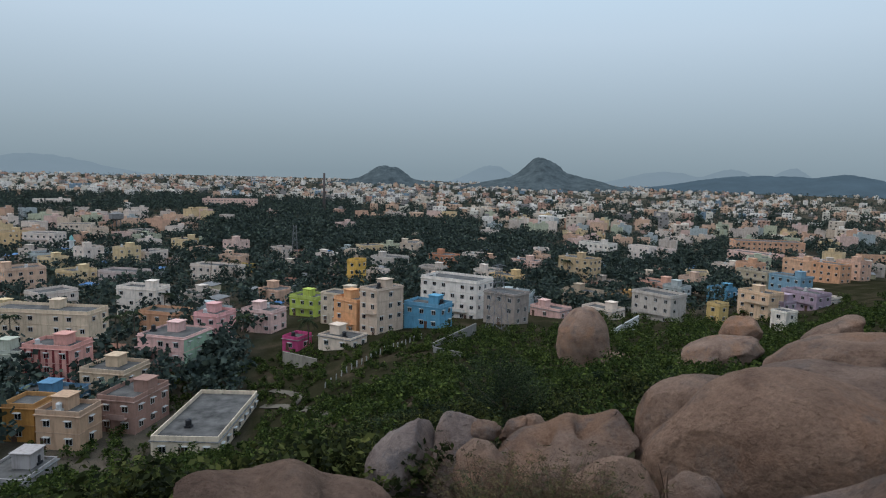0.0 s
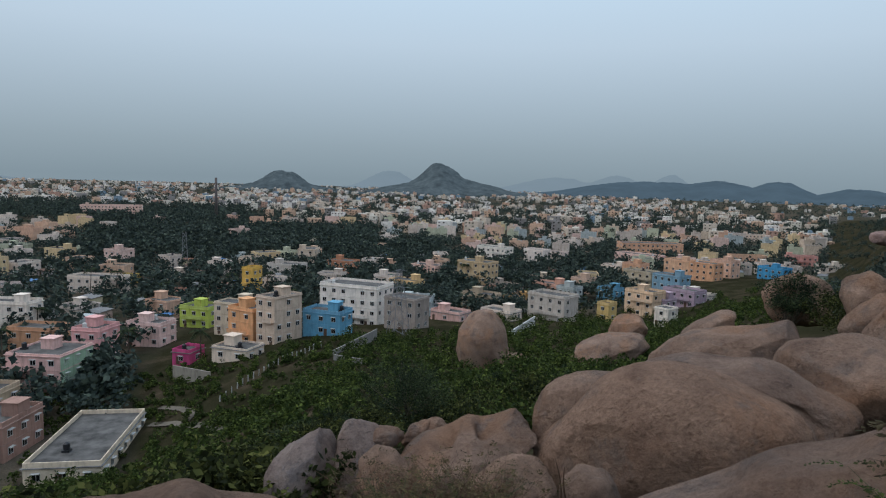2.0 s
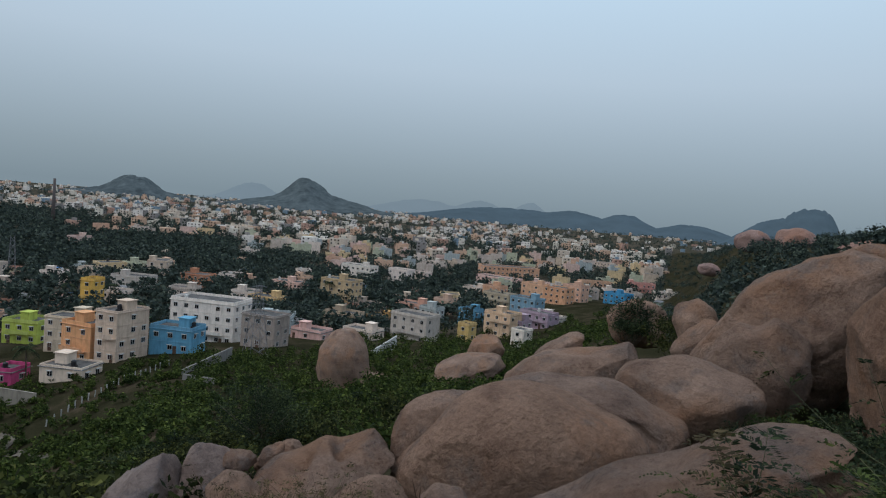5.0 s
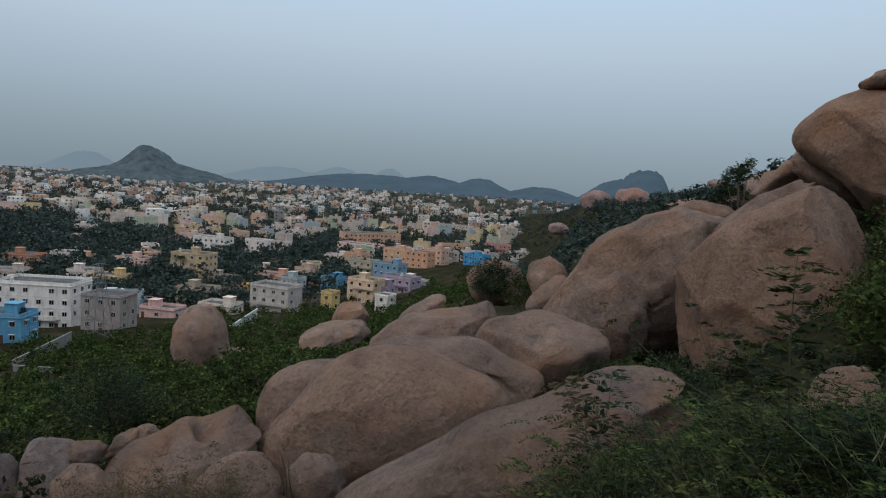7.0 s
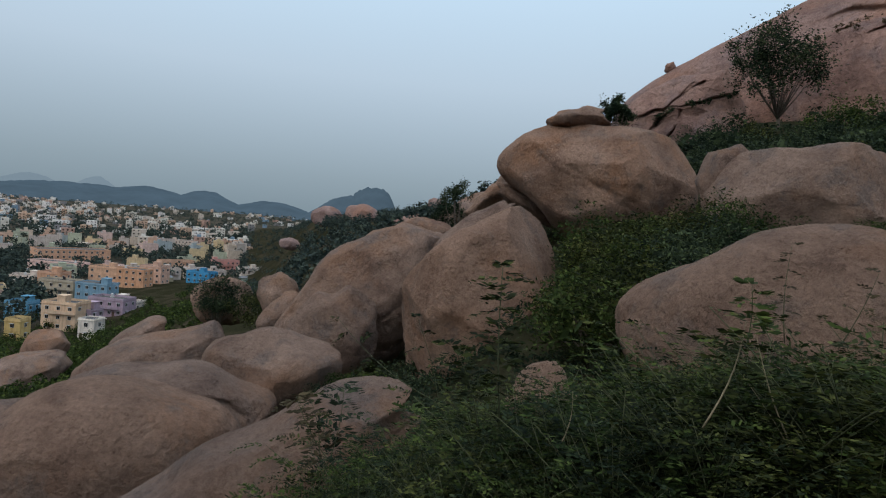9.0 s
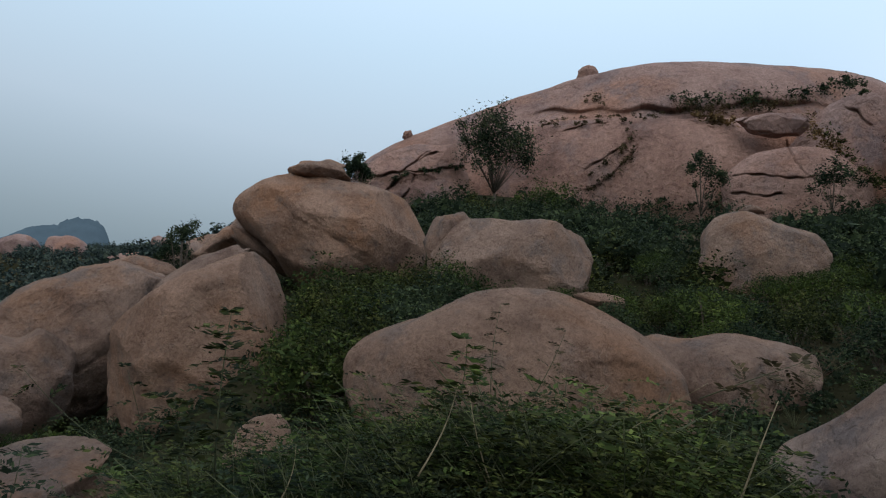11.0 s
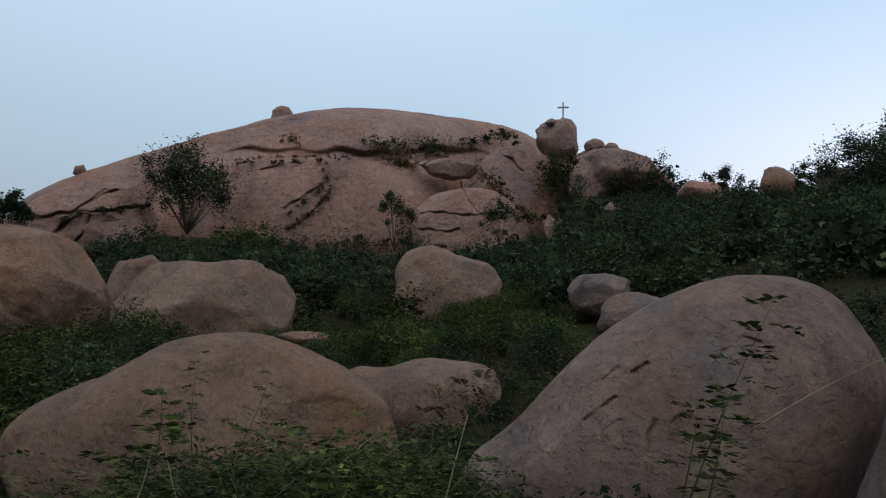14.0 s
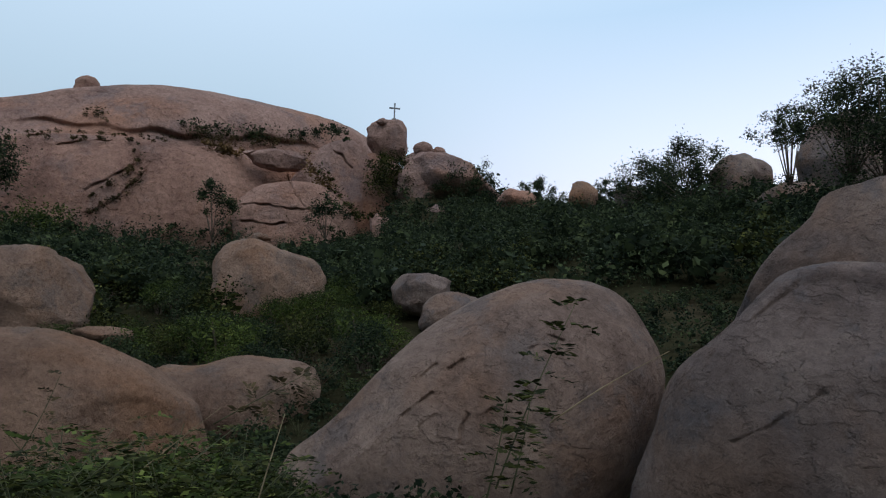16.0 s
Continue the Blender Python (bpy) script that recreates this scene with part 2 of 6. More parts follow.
# ---- geometry helpers ----
class Geo:
    """Collects vertices and faces, with a material slot for each face."""

    def __init__(self):
        self.v, self.f, self.m = [], [], []

    def add(self, verts, faces, mat=0):
        k = len(self.v)
        self.v.extend(verts)
        self.f.extend([tuple(i + k for i in q) for q in faces])
        self.m.extend([mat] * len(faces))

    def box(self, x0, y0, z0, x1, y1, z1, mat=0):
        p = [(x, y, z) for z in (z0, z1) for x, y in ((x0, y0), (x1, y0), (x1, y1), (x0, y1))]
        self.add(p, [(3, 2, 1, 0), (4, 5, 6, 7), (0, 1, 5, 4), (1, 2, 6, 5), (2, 3, 7, 6), (3, 0, 4, 7)], mat)

    def tube(self, pts, radii, n=6, mat=0, root=None):
        """A tapered tube; a root, the first ring of another tube, joins the two into one branching form. Returns its first ring."""
        pts = [Vector(p) for p in pts]
        rings, k0 = [], len(self.v)
        for i, p in enumerate(pts):
            if i == 0 and root:
                rings.append(root)
                continue
            d = (pts[min(i + 1, len(pts) - 1)] - pts[max(i - 1, 0)]).normalized()
            a = d.cross(Vector((0.3, 0.9, 0.2)) if abs(d.z) > 0.8 else Vector((0, 0, 1))).normalized()
            c = d.cross(a)
            rings.append(list(range(len(self.v), len(self.v) + n)))
            self.v.extend(tuple(p + radii[i] * (a * math.cos(2 * math.pi * k / n) + c * math.sin(2 * math.pi * k / n))) for k in range(n))
        faces = [(rings[i][k], rings[i][(k + 1) % n], rings[i + 1][(k + 1) % n], rings[i + 1][k]) for i in range(len(pts) - 1) for k in range(n)]
        faces += [tuple(rings[-1])] + ([] if root else [tuple(reversed(rings[0]))])
        self.f.extend(faces)
        self.m.extend([mat] * len(faces))
        return rings[0]

    def weld(self):
        """Joins corners that lie at one place."""
        first = {}
        seat = [first.setdefault(tuple(round(c, 4) for c in v), i) for i, v in enumerate(self.v)]
        self.f = [tuple(seat[i] for i in q) for q in self.f]

    def mesh(self, name, mats, smooth=False):
        me = bpy.data.meshes.new(name)
        me.from_pydata(self.v, [], self.f)
        for m in mats:
            me.materials.append(m)
        if len(mats) > 1:
            me.polygons.foreach_set("material_index", self.m)
        if smooth:
            me.polygons.foreach_set("use_smooth", [True] * len(self.f))
        return me


def array_mesh(name, verts, quads, mats, index=None, smooth=False):
    """A mesh from numpy arrays: many quads at once."""
    me = bpy.data.meshes.new(name)
    me.vertices.add(len(verts))
    me.vertices.foreach_set("co", np.asarray(verts, np.float32).ravel())
    n, k = quads.shape
    me.loops.add(n * k)
    me.loops.foreach_set("vertex_index", np.asarray(quads, np.int32).ravel())
    me.polygons.add(n)
    me.polygons.foreach_set("loop_start", np.arange(0, n * k, k, dtype=np.int32))
    for m in mats:
        me.materials.append(m)
    if index is not None:
        me.polygons.foreach_set("material_index", np.asarray(index, np.int32))
    if smooth:
        me.polygons.foreach_set("use_smooth", np.ones(n, bool))
    me.update(calc_edges=True)
    return me


def part(name, geo, mats, parent, label="", smooth=False):
    """One mesh object under a thing or under a part."""
    me = geo if isinstance(geo, bpy.types.Mesh) else geo.mesh(name, mats if isinstance(mats, (list, tuple)) else [mats], smooth)
    ob = new(name, me)
    ob.parent = parent
    if label:
        ob["label"] = label
    return ob


def empty(name, m, label, category, group="", kind=""):
    ob = new(name)
    ob.empty_display_size = 0.2
    ob.matrix_basis = m
    return tagged(ob, label, category, group, kind)


# ---- the ground: a hillside over a wide plain ----
AZ = np.array([-180.0, -140, -125, -117, -113.5, -103, -85, -65, -56, -47, -41, -26, 0, 20, 70, 180])
RAD = np.array([0.0, 12, 30, 70, 115, 240, 420])
LAND = np.array([
    (-1.65, -1.2, 7, 20, 26, 20, -20),
    (-1.65, -1.4, 4.5, 17.5, 24, 20, -20),
    (-1.65, -1.7, 2.2, 16, 30, 20, -20),
    (-1.65, -1.9, 2.0, 14, 36, 28, -20),
    (-1.65, -1.9, 1.8, 11, 24, 24, -20),
    (-1.65, -2.1, 1, 10.5, 15, 20, -20),
    (-1.65, -2.6, 0.7, 10, 22, 18, -20),
    (-1.65, -3.9, -0.9, 5, 9, 10, -25),
    (-1.65, -4.6, -5.8, -2.5, 1, 1, -30),
    (-1.65, -5.0, -7.8, -7.5, -8, -4, -45),
    (-1.65, -5.6, -9.5, -13, -17.5, -31, -50),
    (-1.65, -6.3, -13.0, -22, -30.5, -49.5, -50),
    (-1.65, -6.6, -14.0, -26.5, -36, -50, -50),
    (-1.65, -6.6, -15.5, -35, -50, -50, -50),
    (-1.65, -6.6, -15.5, -35, -50, -50, -50),
    (-1.65, -1.2, 7, 20, 26, 20, -20)])


def land(x, y):
    """Height of the ground above the plain, for arrays of places."""
    x, y = np.asarray(x, float), np.asarray(y, float)
    az, r = np.degrees(np.arctan2(-x, y)), np.minimum(np.hypot(x, y), 419.9)
    i = np.clip(np.searchsorted(AZ, az) - 1, 0, len(AZ) - 2)
    u = np.clip((az - AZ[i]) / (AZ[i + 1] - AZ[i]), 0, 1)
    u = u * u * (3 - 2 * u)
    k = np.clip(np.searchsorted(RAD, r, side="right") - 1, 0, len(RAD) - 2)
    w = (r - RAD[k]) / (RAD[k + 1] - RAD[k])
    h = (1 - u) * ((1 - w) * LAND[i, k] + w * LAND[i, k + 1]) + u * ((1 - w) * LAND[i + 1, k] + w * LAND[i + 1, k + 1])
    h = np.where(np.hypot(x, y) >= 419.9, np.maximum(-50, h - (np.hypot(x, y) - 419.9) * 0.35), h)
    far = np.hypot(x, y)
    crest = far * np.tan(np.radians(np.interp(-az, [39, 47, 56, 70], [-1.9, -0.75, 0.9, 1.6])))
    rise = np.clip((-az - 39.3) / 6.5, 0, 1)
    rise = rise * rise * (3 - 2 * rise) * np.clip((far - 200) / 260, 0, 1) * np.clip((1500 - far) / 300, 0, 1) * np.clip((az + 95) / 15, 0, 1)
    h = np.maximum(h, -50 + (50 + crest) * rise)
    uneven = 0.35 * np.sin(x * 0.31 + 1.3 * np.sin(y * 0.17)) * np.sin(y * 0.27 + np.sin(x * 0.13)) * np.clip((h + 50) / 6, 0, 1) * np.clip((r - 4) / 10, 0, 1) * np.clip(far / 150, 1, 3)
    return np.maximum(50 + h + uneven, 0.0)


def build_ground():
    steps = 420
    rr = np.concatenate([[0.004, 0.12], np.geomspace(0.8, 450, 132), np.geomspace(480, 4900, 34)])
    a = np.linspace(0, 2 * math.pi, steps, endpoint=False)
    X, Y = np.outer(rr, np.sin(a)) + 0.23, np.outer(rr, np.cos(a)) + 0.17
    V = np.stack([X, Y, land(X, Y)], -1).reshape(-1, 3)
    n = len(rr)
    I, J = np.meshgrid(np.arange(n - 1), np.arange(steps), indexing="ij")
    q = np.stack([I * steps + J, I * steps + (J + 1) % steps, (I + 1) * steps + (J + 1) % steps, (I + 1) * steps + J], -1).reshape(-1, 4)
    ob = new("ground", array_mesh("ground", V, q[:, ::-1], [SOIL], smooth=True))
    tagged(ob, "scrubby hillside falling to a wide town plain", "ground", kind="structure")


build_ground()

# ---- boulders ----
FOOT = []


def carved(P, m, cracks, wide, deep):
    """Cuts open joints into the front of a rock. Each joint runs through pairs of bearing and rise, in degrees about the viewpoint; the sheet over it stands a little proud."""
    M = np.array(m)
    W = P @ M[:3, :3].T + M[:3, 3] - np.array([0, 0, EYE_Z])
    R = np.linalg.norm(W, axis=1)
    front = R < np.linalg.norm(M[:3, 3] - np.array([0, 0, EYE_Z])) + 0.5
    az, el = np.degrees(np.arctan2(-W[:, 0], W[:, 1])), np.degrees(np.arcsin(W[:, 2] / R))
    az, el = az + wide * (0.5 * np.sin(el * 0.5 / wide) + 0.9 * np.sin(el * 0.13 / wide + 2)), el + wide * (0.5 * np.sin(az * 0.43 / wide) + 0.9 * np.sin(az * 0.11 / wide + 1))
    open_ = 0.55 + 0.45 * np.sin(az * 0.21 / wide + 1.7 * np.sin(el * 0.17 / wide))
    push = np.zeros(len(P))
    for line in cracks:
        near, over = np.full(len(P), 1e9), np.zeros(len(P))
        for (a0, e0), (a1, e1) in zip(line, line[1:]):
            dx, dy = a1 - a0, e1 - e0
            u = np.clip(((az - a0) * dx + (el - e0) * dy) / (dx * dx + dy * dy), 0, 1)
            gap = np.hypot(az - a0 - u * dx, el - e0 - u * dy)
            side = el - e0 - u * dy
            over = np.where(gap < near, side, over)
            near = np.minimum(gap, near)
        push += deep * open_ * np.exp(-(near / wide) ** 2) - 0.3 * deep * np.exp(-near / (5 * wide)) * np.clip(over / wide, 0, 1)
    W += W / R[:, None] * (push * front)[:, None]
    return (W + np.array([0, 0, EYE_Z]) - M[:3, 3]) @ M[:3, :3]


DOME_JOINTS = [
    [(-93.8, 17.6), (-94.1, 16.9), (-93.7, 15.4), (-92.4, 14.4), (-90.5, 13.0)],
    [(-94.8, 15.8), (-94.5, 14.8), (-93.5, 13.5), (-92.3, 12.3), (-90.9, 11.2)],
    [(-83.8, 15.8), (-88.2, 16.9), (-91.2, 17.5), (-94.7, 18.0), (-98.4, 17.6), (-100.5, 17.1)],
    [(-102.6, 17.6), (-104.1, 18.2), (-105.9, 18.5), (-107.2, 18.2), (-107.9, 17.2), (-109.4, 15.2)],
    [(-105.8, 16.7), (-106.5, 15.3), (-107.4, 14.1), (-108.7, 13.0)],
    [(-102.6, 13.4), (-105.2, 13.5), (-107.8, 13.4), (-110.8, 13.7)],
    [(-102.5, 12.0), (-104.8, 11.8), (-106.0, 12.2)],
    [(-103.6, 16.8), (-105.4, 16.7)],
    [(-109.0, 19.1), (-110.8, 18.4), (-111.7, 17.4)],
    [(-111.8, 13.4), (-113.0, 12.3), (-113.8, 11.4)],
    [(-92.2, 17.2), (-90.2, 16.7), (-88.2, 16.0)]]
LEDGE_JOINTS = [[(-84.0, 16.6), (-88.2, 17.4), (-94.7, 18.5), (-100.0, 18.3), (-105.0, 18.9), (-109.0, 18.9)]]
SLAB_JOINTS = [
    [(-72.2, 9.9), (-73.3, 10.5), (-74.6, 10.8), (-76.5, 10.9), (-79.0, 11.9)],
    [(-74.6, 10.9), (-75.6, 11.8), (-76.3, 12.6)], [(-73.1, 8.8), (-74.1, 10.1), (-74.9, 10.7)],
    [(-74.7, 8.2), (-75.3, 9.6), (-75.5, 10.6)], [(-75.9, 11.0), (-75.9, 11.9), (-77.1, 12.8)], [(-77.0, 6.6), (-78.2, 8.0)]]
WHALE_JOINTS = [[(-29.7, -14.5), (-32.8, -15.0), (-35.9, -15.7), (-38.6, -16.8), (-40.5, -17.7)]]
ROUND_JOINTS = [[(-44.3, -13.2), (-46.2, -12.7), (-48.0, -12.2)], [(-39.8, -13.4), (-41.0, -12.8), (-42.8, -13.2)]]
GREY_JOINTS = [
    [(-117.4, -3.9), (-118.5, -3.0), (-119.6, -2.2)], [(-121.9, -7.3), (-122.5, -5.5), (-123.0, -3.6)],
    [(-124.2, -4.4), (-124.3, -3.5), (-125.3, -3.0)], [(-118.7, -5.8), (-119.1, -4.7), (-120.1, -4.0)],
    [(-118.7, -0.6), (-119.8, 0.3)], [(-121.1, 0.1), (-122.3, 0.8)], [(-128.3, 2.1), (-129.9, 3.0), (-131.0, 2.8)]]
HUGE_JOINTS = [
    [(-150.8, 9.2), (-148.9, 7.0), (-146.2, 5.0)], [(-153.1, 7.5), (-153.1, 5.4)],
    [(-148.7, 3.2), (-149.7, 5.0)], [(-144.3, -4.7), (-147.5, -3.0), (-150.6, -0.9)]]


def boulder(at, size, yaw, lean, power, rough, level, seed_no, label, form=(), mat=None, name="granite_boulder", grid=None, cracks=(), crack=(0.14, 0.6)):
    """A weathered granite boulder: a squarish ellipsoid, dented, spalled and creased by slow noise.
    form: the swellings and hollows of its profile, as pairs of harmonics from the second on. grid: rings and spokes of a finer
    mesh, closest on its front. cracks: open joints cut into its face, each of the given breadth in degrees and depth in metres."""
    if grid:
        rings, spokes = grid
        back = np.concatenate([np.linspace(0.004, 1.75, rings * 4 // 5), np.linspace(1.8, math.pi - 0.004, rings - rings * 4 // 5)])
        TH, PH = np.meshgrid(back, np.linspace(0, 2 * math.pi, spokes, endpoint=False), indexing="ij")
        dirs = [Vector(q) for q in np.stack([np.sin(TH) * np.cos(PH), -np.cos(TH), np.sin(TH) * np.sin(PH)], -1).reshape(-1, 3)]
        I, J = np.meshgrid(np.arange(rings - 1), np.arange(spokes), indexing="ij")
        quads = np.stack([I * spokes + J, I * spokes + (J + 1) % spokes, (I + 1) * spokes + (J + 1) % spokes, (I + 1) * spokes + J], -1).reshape(-1, 4)
        level = 7 if level > 5 else 5
    else:
        bm = bmesh.new()
        bmesh.ops.create_icosphere(bm, subdivisions=level, radius=1.0)
        dirs = [v.co.normalized() for v in bm.verts]
    places = []
    rng = random.Random(seed_no)
    seed = Vector((rng.uniform(-40, 40), rng.uniform(-40, 40), rng.uniform(-40, 40)))
    cuts = []
    blocky = power > 3
    for _ in range(15 if blocky else 2 if level > 6 else 9):
        d = Vector((rng.uniform(-1, 1), rng.uniform(-1.3, 0.1), rng.uniform(-0.5, 0.9))).normalized()
        cuts.append((d, 1 - (rng.uniform(0.02, 0.30) if blocky else rng.uniform(0.02, 0.17)) * min(1, rough / 0.03)))
    mean = (size[0] * size[1] * size[2]) ** (1 / 3)
    joints = []
    for _ in range(0 if cracks else 3 if level > 5 else 2):
        joints.append((Vector((rng.uniform(-1, 1), rng.uniform(-0.6, 0.6), rng.uniform(-1, 1))).normalized(), rng.uniform(-0.45, 0.45), rng.uniform(0.010, 0.020)))
    for d in dirs:
        r = (abs(d.x) ** power + abs(d.y) ** power + abs(d.z) ** power) ** (-1 / power)
        if form:
            ang, flat = math.atan2(d.z, d.x), d.x * d.x + d.z * d.z
            r *= 1 + flat ** 3 * sum(form[2 * i] * math.cos((i + 2) * ang) + form[2 * i + 1] * math.sin((i + 2) * ang) for i in range(len(form) // 2))
        p = d * r
        for c, lim in cuts:
            over = p.dot(c) - lim
            if over > 0:
                p -= c * over * 0.9 * min(1, over / (0.02 if blocky else 0.035))
        s = Vector((p.x * size[0], p.y * size[1], p.z * size[2])) / mean
        k = rough * (1.4 * noise.noise(s * 0.9 + seed) + 0.9 * noise.noise(s * 2.1 + seed)) + rough * 0.5 * noise.noise(s * 5 + seed)
        sheet = noise.noise(s * 1.3 + seed * 3) + 0.25 * noise.noise(s * 4 + seed * 3)
        k += rough * (0.2 if level > 6 else 0.40) * (max(-1, min(1, (sheet - 0.12) * 16)) + max(-1, min(1, (sheet + 0.22) * 16)))
        if level > 4:
            k += rough * 0.3 * noise.noise(s * 11 + seed) + rough * 0.16 * noise.noise(s * 24 + seed)
            for c, off, wide in joints:
                w = p.dot(c) - off + 0.22 * noise.noise(s * 1.1 - seed) + 0.03 * noise.noise(s * 5 - seed)
                if abs(w) < 0.1:
                    k -= 0.028 * math.exp(-(w / wide) ** 2) * max(0.0, min(1.0, noise.noise(s * 0.9 + seed * 2) * 5 + 0.35))
        places.append((p.x * size[0] * (1 + k), p.y * size[1] * (1 + k), p.z * size[2] * (1 + k)))
    if grid:
        me = array_mesh(name, places, quads, [])
    else:
        me = bpy.data.meshes.new(name)
        bm.to_mesh(me)
        bm.free()
    if cracks:
        places = carved(np.array(places), pose(*at, 0, -lean, yaw), cracks, *crack)
    me.vertices.foreach_set("co", np.asarray(places, np.float32).ravel())
    me.polygons.foreach_set("use_smooth", [True] * len(me.polygons))
    me.materials.append(mat or (ROCK_FAR if mean > 9 or math.hypot(at[0], at[1]) > 75 else ROCK_GREY if "grey" in label or "pale" in label else ROCK))
    ob = new(name, me)
    ob.matrix_basis = pose(*at, 0, -lean, yaw)
    FOOT.append((at[0], at[1], max(size[0], size[1])))
    return tagged(ob, label, "boulder")


boulder((29.35, 20.83, 49.02), (1.79, 1.43, 0.97), -54.6, -4.1, 2.4, 0.07, 4, 164, "weathered pinkish granite boulder on the ridge")
boulder((83.73, -44.68, 78.18), (3.68, 3.03, 4.33), -118.1, -33.9, 2.8, 0.06, 4, 104, "dark overhanging face under a tilted boulder")
boulder((84.83, -45.56, 83.65), (1.62, 1.62, 1.15), -118.2, -4.3, 2.4, 0.08, 4, 825, "small round stone near the summit")
boulder((83.78, -47.74, 83.25), (1.03, 1.03, 0.93), -119.7, -4.7, 2.4, 0.08, 4, 73, "small stone near the summit")
boulder((75.98, -52.86, 75.46), (0.61, 1.80, 2.25), -124.8, 35.7, 2.4, 0.08, 4, 872, "narrow slab standing on the summit slope")
boulder((64.84, -48.82, 71.62), (2.54, 2.54, 1.45), -127.0, -8.0, 2.5, 0.08, 4, 510, "weathered boulder on the skyline ridge")
boulder((74.11, -42.86, 70.37), (2.59, 2.59, 1.66), -120.0, -7.7, 2.5, 0.08, 4, 402, "brown boulder below the summit outcrop")
boulder((46.69, -43.25, 67.47), (1.55, 1.55, 1.32), -132.8, -13.3, 2.5, 0.06, 4, 341, "rounded pinkish boulder on the skyline")
boulder((42.32, -45.04, 66.61), (1.41, 1.41, 1.16), -136.8, -11.3, 2.5, 0.07, 4, 140, "grey boulder half hidden by ridge bushes")
boulder((30.42, -44.52, 65.12), (2.16, 2.16, 2.40), -145.7, -10.7, 2.6, 0.06, 4, 76, "broad grey boulder on the ridge among trees")
# darker grey granite puts this boulder's backlit shade into its material
boulder((23.35, -46.23, 65.27), (3.02, 2.66, 3.33), -153.2, -8.2, 3, 0.05, 4, 781, "dark blocky boulder behind ridge trees", mat=ROCK_GREY)
boulder((23.16, -38.33, 60.52), (2.10, 1.68, 1.57), -148.9, 26.4, 2.5, 0.06, 4, 9, "pale sloping granite slab in the scrub")
boulder((29.3, 106.5, 19.6), (2.6, 1.9, 1.3), -15.2, 5.4, 2.4, 0.06, 4, 493, "small stone beside a tall boulder", mat=ROCK)
boulder((37.76, 48.35, 41.04), (2.73, 2.45, 2.17), -38.0, -2.5, 2.3, 0.06, 4, 70, "brown boulder behind a dark tree")
boulder((30.21, 32.78, 43.87), (1.32, 1.57, 1.75), -42.7, 28.1, 2.4, 0.06, 4, 131, "brown granite boulder at the edge of the slope")
boulder((299.21, 287.55, 46.02), (9.65, 8.68, 6.45), -46.1, 3.1, 2.4, 0.06, 4, 17, "reddish boulder on the far spur")
boulder((305.97, 265.33, 47.62), (10.13, 9.12, 7.38), -49.1, 3.1, 2.4, 0.06, 4, 972, "rounded reddish boulder on the far spur")
boulder((204.88, 218.53, 33.54), (4.49, 4.49, 2.70), -43.2, -4.8, 2.4, 0.07, 4, 17, "pale boulder on the scrub of the spur")
boulder((98.95, 67.84, 52.82), (1.44, 1.44, 1.13), -55.6, 2.8, 2.4, 0.08, 4, 406, "small boulder on the ridge shoulder")
boulder((112.90, 82.78, 49.21), (4.97, 4.97, 1.32), -53.8, 11.4, 2.4, 0.08, 4, 206, "low granite outcrop on the ridge shoulder")
boulder((243.26, 222.73, 39.19), (6.70, 6.70, 3.19), -47.5, 11.3, 2.4, 0.08, 4, 514, "low pale outcrop in the spur scrub")
boulder((52.66, 32.72, 50.95), (2.83, 2.55, 1.20), -58.1, 32.2, 2.4, 0.07, 4, 977, "tilted granite slab on the ridge shoulder")
boulder((-1.27, 5.09, 47.08), (0.89, 0.72, 0.38), 14.0, -7.1, 2.2, 0.025, 6, 180, "broad rounded granite boulder beside the scrub", (0.200, 0.052, -0.017, -0.200, -0.035, 0.200, 0.200, -0.078, -0.195, 0.034, 0.029, -0.101))
boulder((-0.92, 17.14, 41.84), (0.99, 1.10, 1.23), 3.1, -3.9, 2.2, 0.04, 5, 100, "grey-brown granite boulder with a steep face", (-0.044, 0.116, -0.103, -0.058, -0.026, -0.046, -0.003, 0.017, 0.038, -0.015, 0.011, 0.009))
boulder((0.18, 17.52, 41.44), (1.08, 1.34, 1.49), -0.6, -2.4, 2.2, 0.04, 5, 578, "wedge of pale granite leaning in a boulder pile", (-0.043, 0.200, -0.106, -0.200, 0.012, -0.067, 0.073, 0.053, -0.007, -0.127, 0.038, -0.013))
boulder((1.30, 17.55, 42.85), (0.46, 0.46, 0.29), -4.2, 6.5, 2.2, 0.05, 4, 945, "small weathered granite boulder wedged among others", (0.189, -0.094, 0.122, -0.069, -0.045, 0.001, -0.006, -0.053, 0.032, -0.085))
boulder((2.22, 18.43, 42.55), (0.46, 0.46, 0.26), -6.9, 44.9, 2.2, 0.05, 4, 534, "small wedged granite stone in a pile", (0.132, -0.029, 0.007, -0.089, 0.057, -0.041, 0.025, 0.011, -0.071, 0.063, 0.029, 0.043))
boulder((2.77, 18.45, 42.80), (0.32, 0.32, 0.22), -8.5, 12.2, 2.2, 0.05, 4, 141, "small rounded granite stone on a boulder", (0.162, 0.082, 0.050, -0.200, -0.103, 0.013, 0.025, 0.045, -0.028, 0.003))
boulder((1.10, 15.73, 42.41), (0.73, 0.89, 0.89), -4.0, -0.8, 2.2, 0.05, 4, 907, "second rounded granite lobe in a boulder pile", (0.010, -0.200, 0.200, -0.003, -0.093, -0.006, -0.062, -0.075, 0.072, 0.085, -0.047, 0.022))
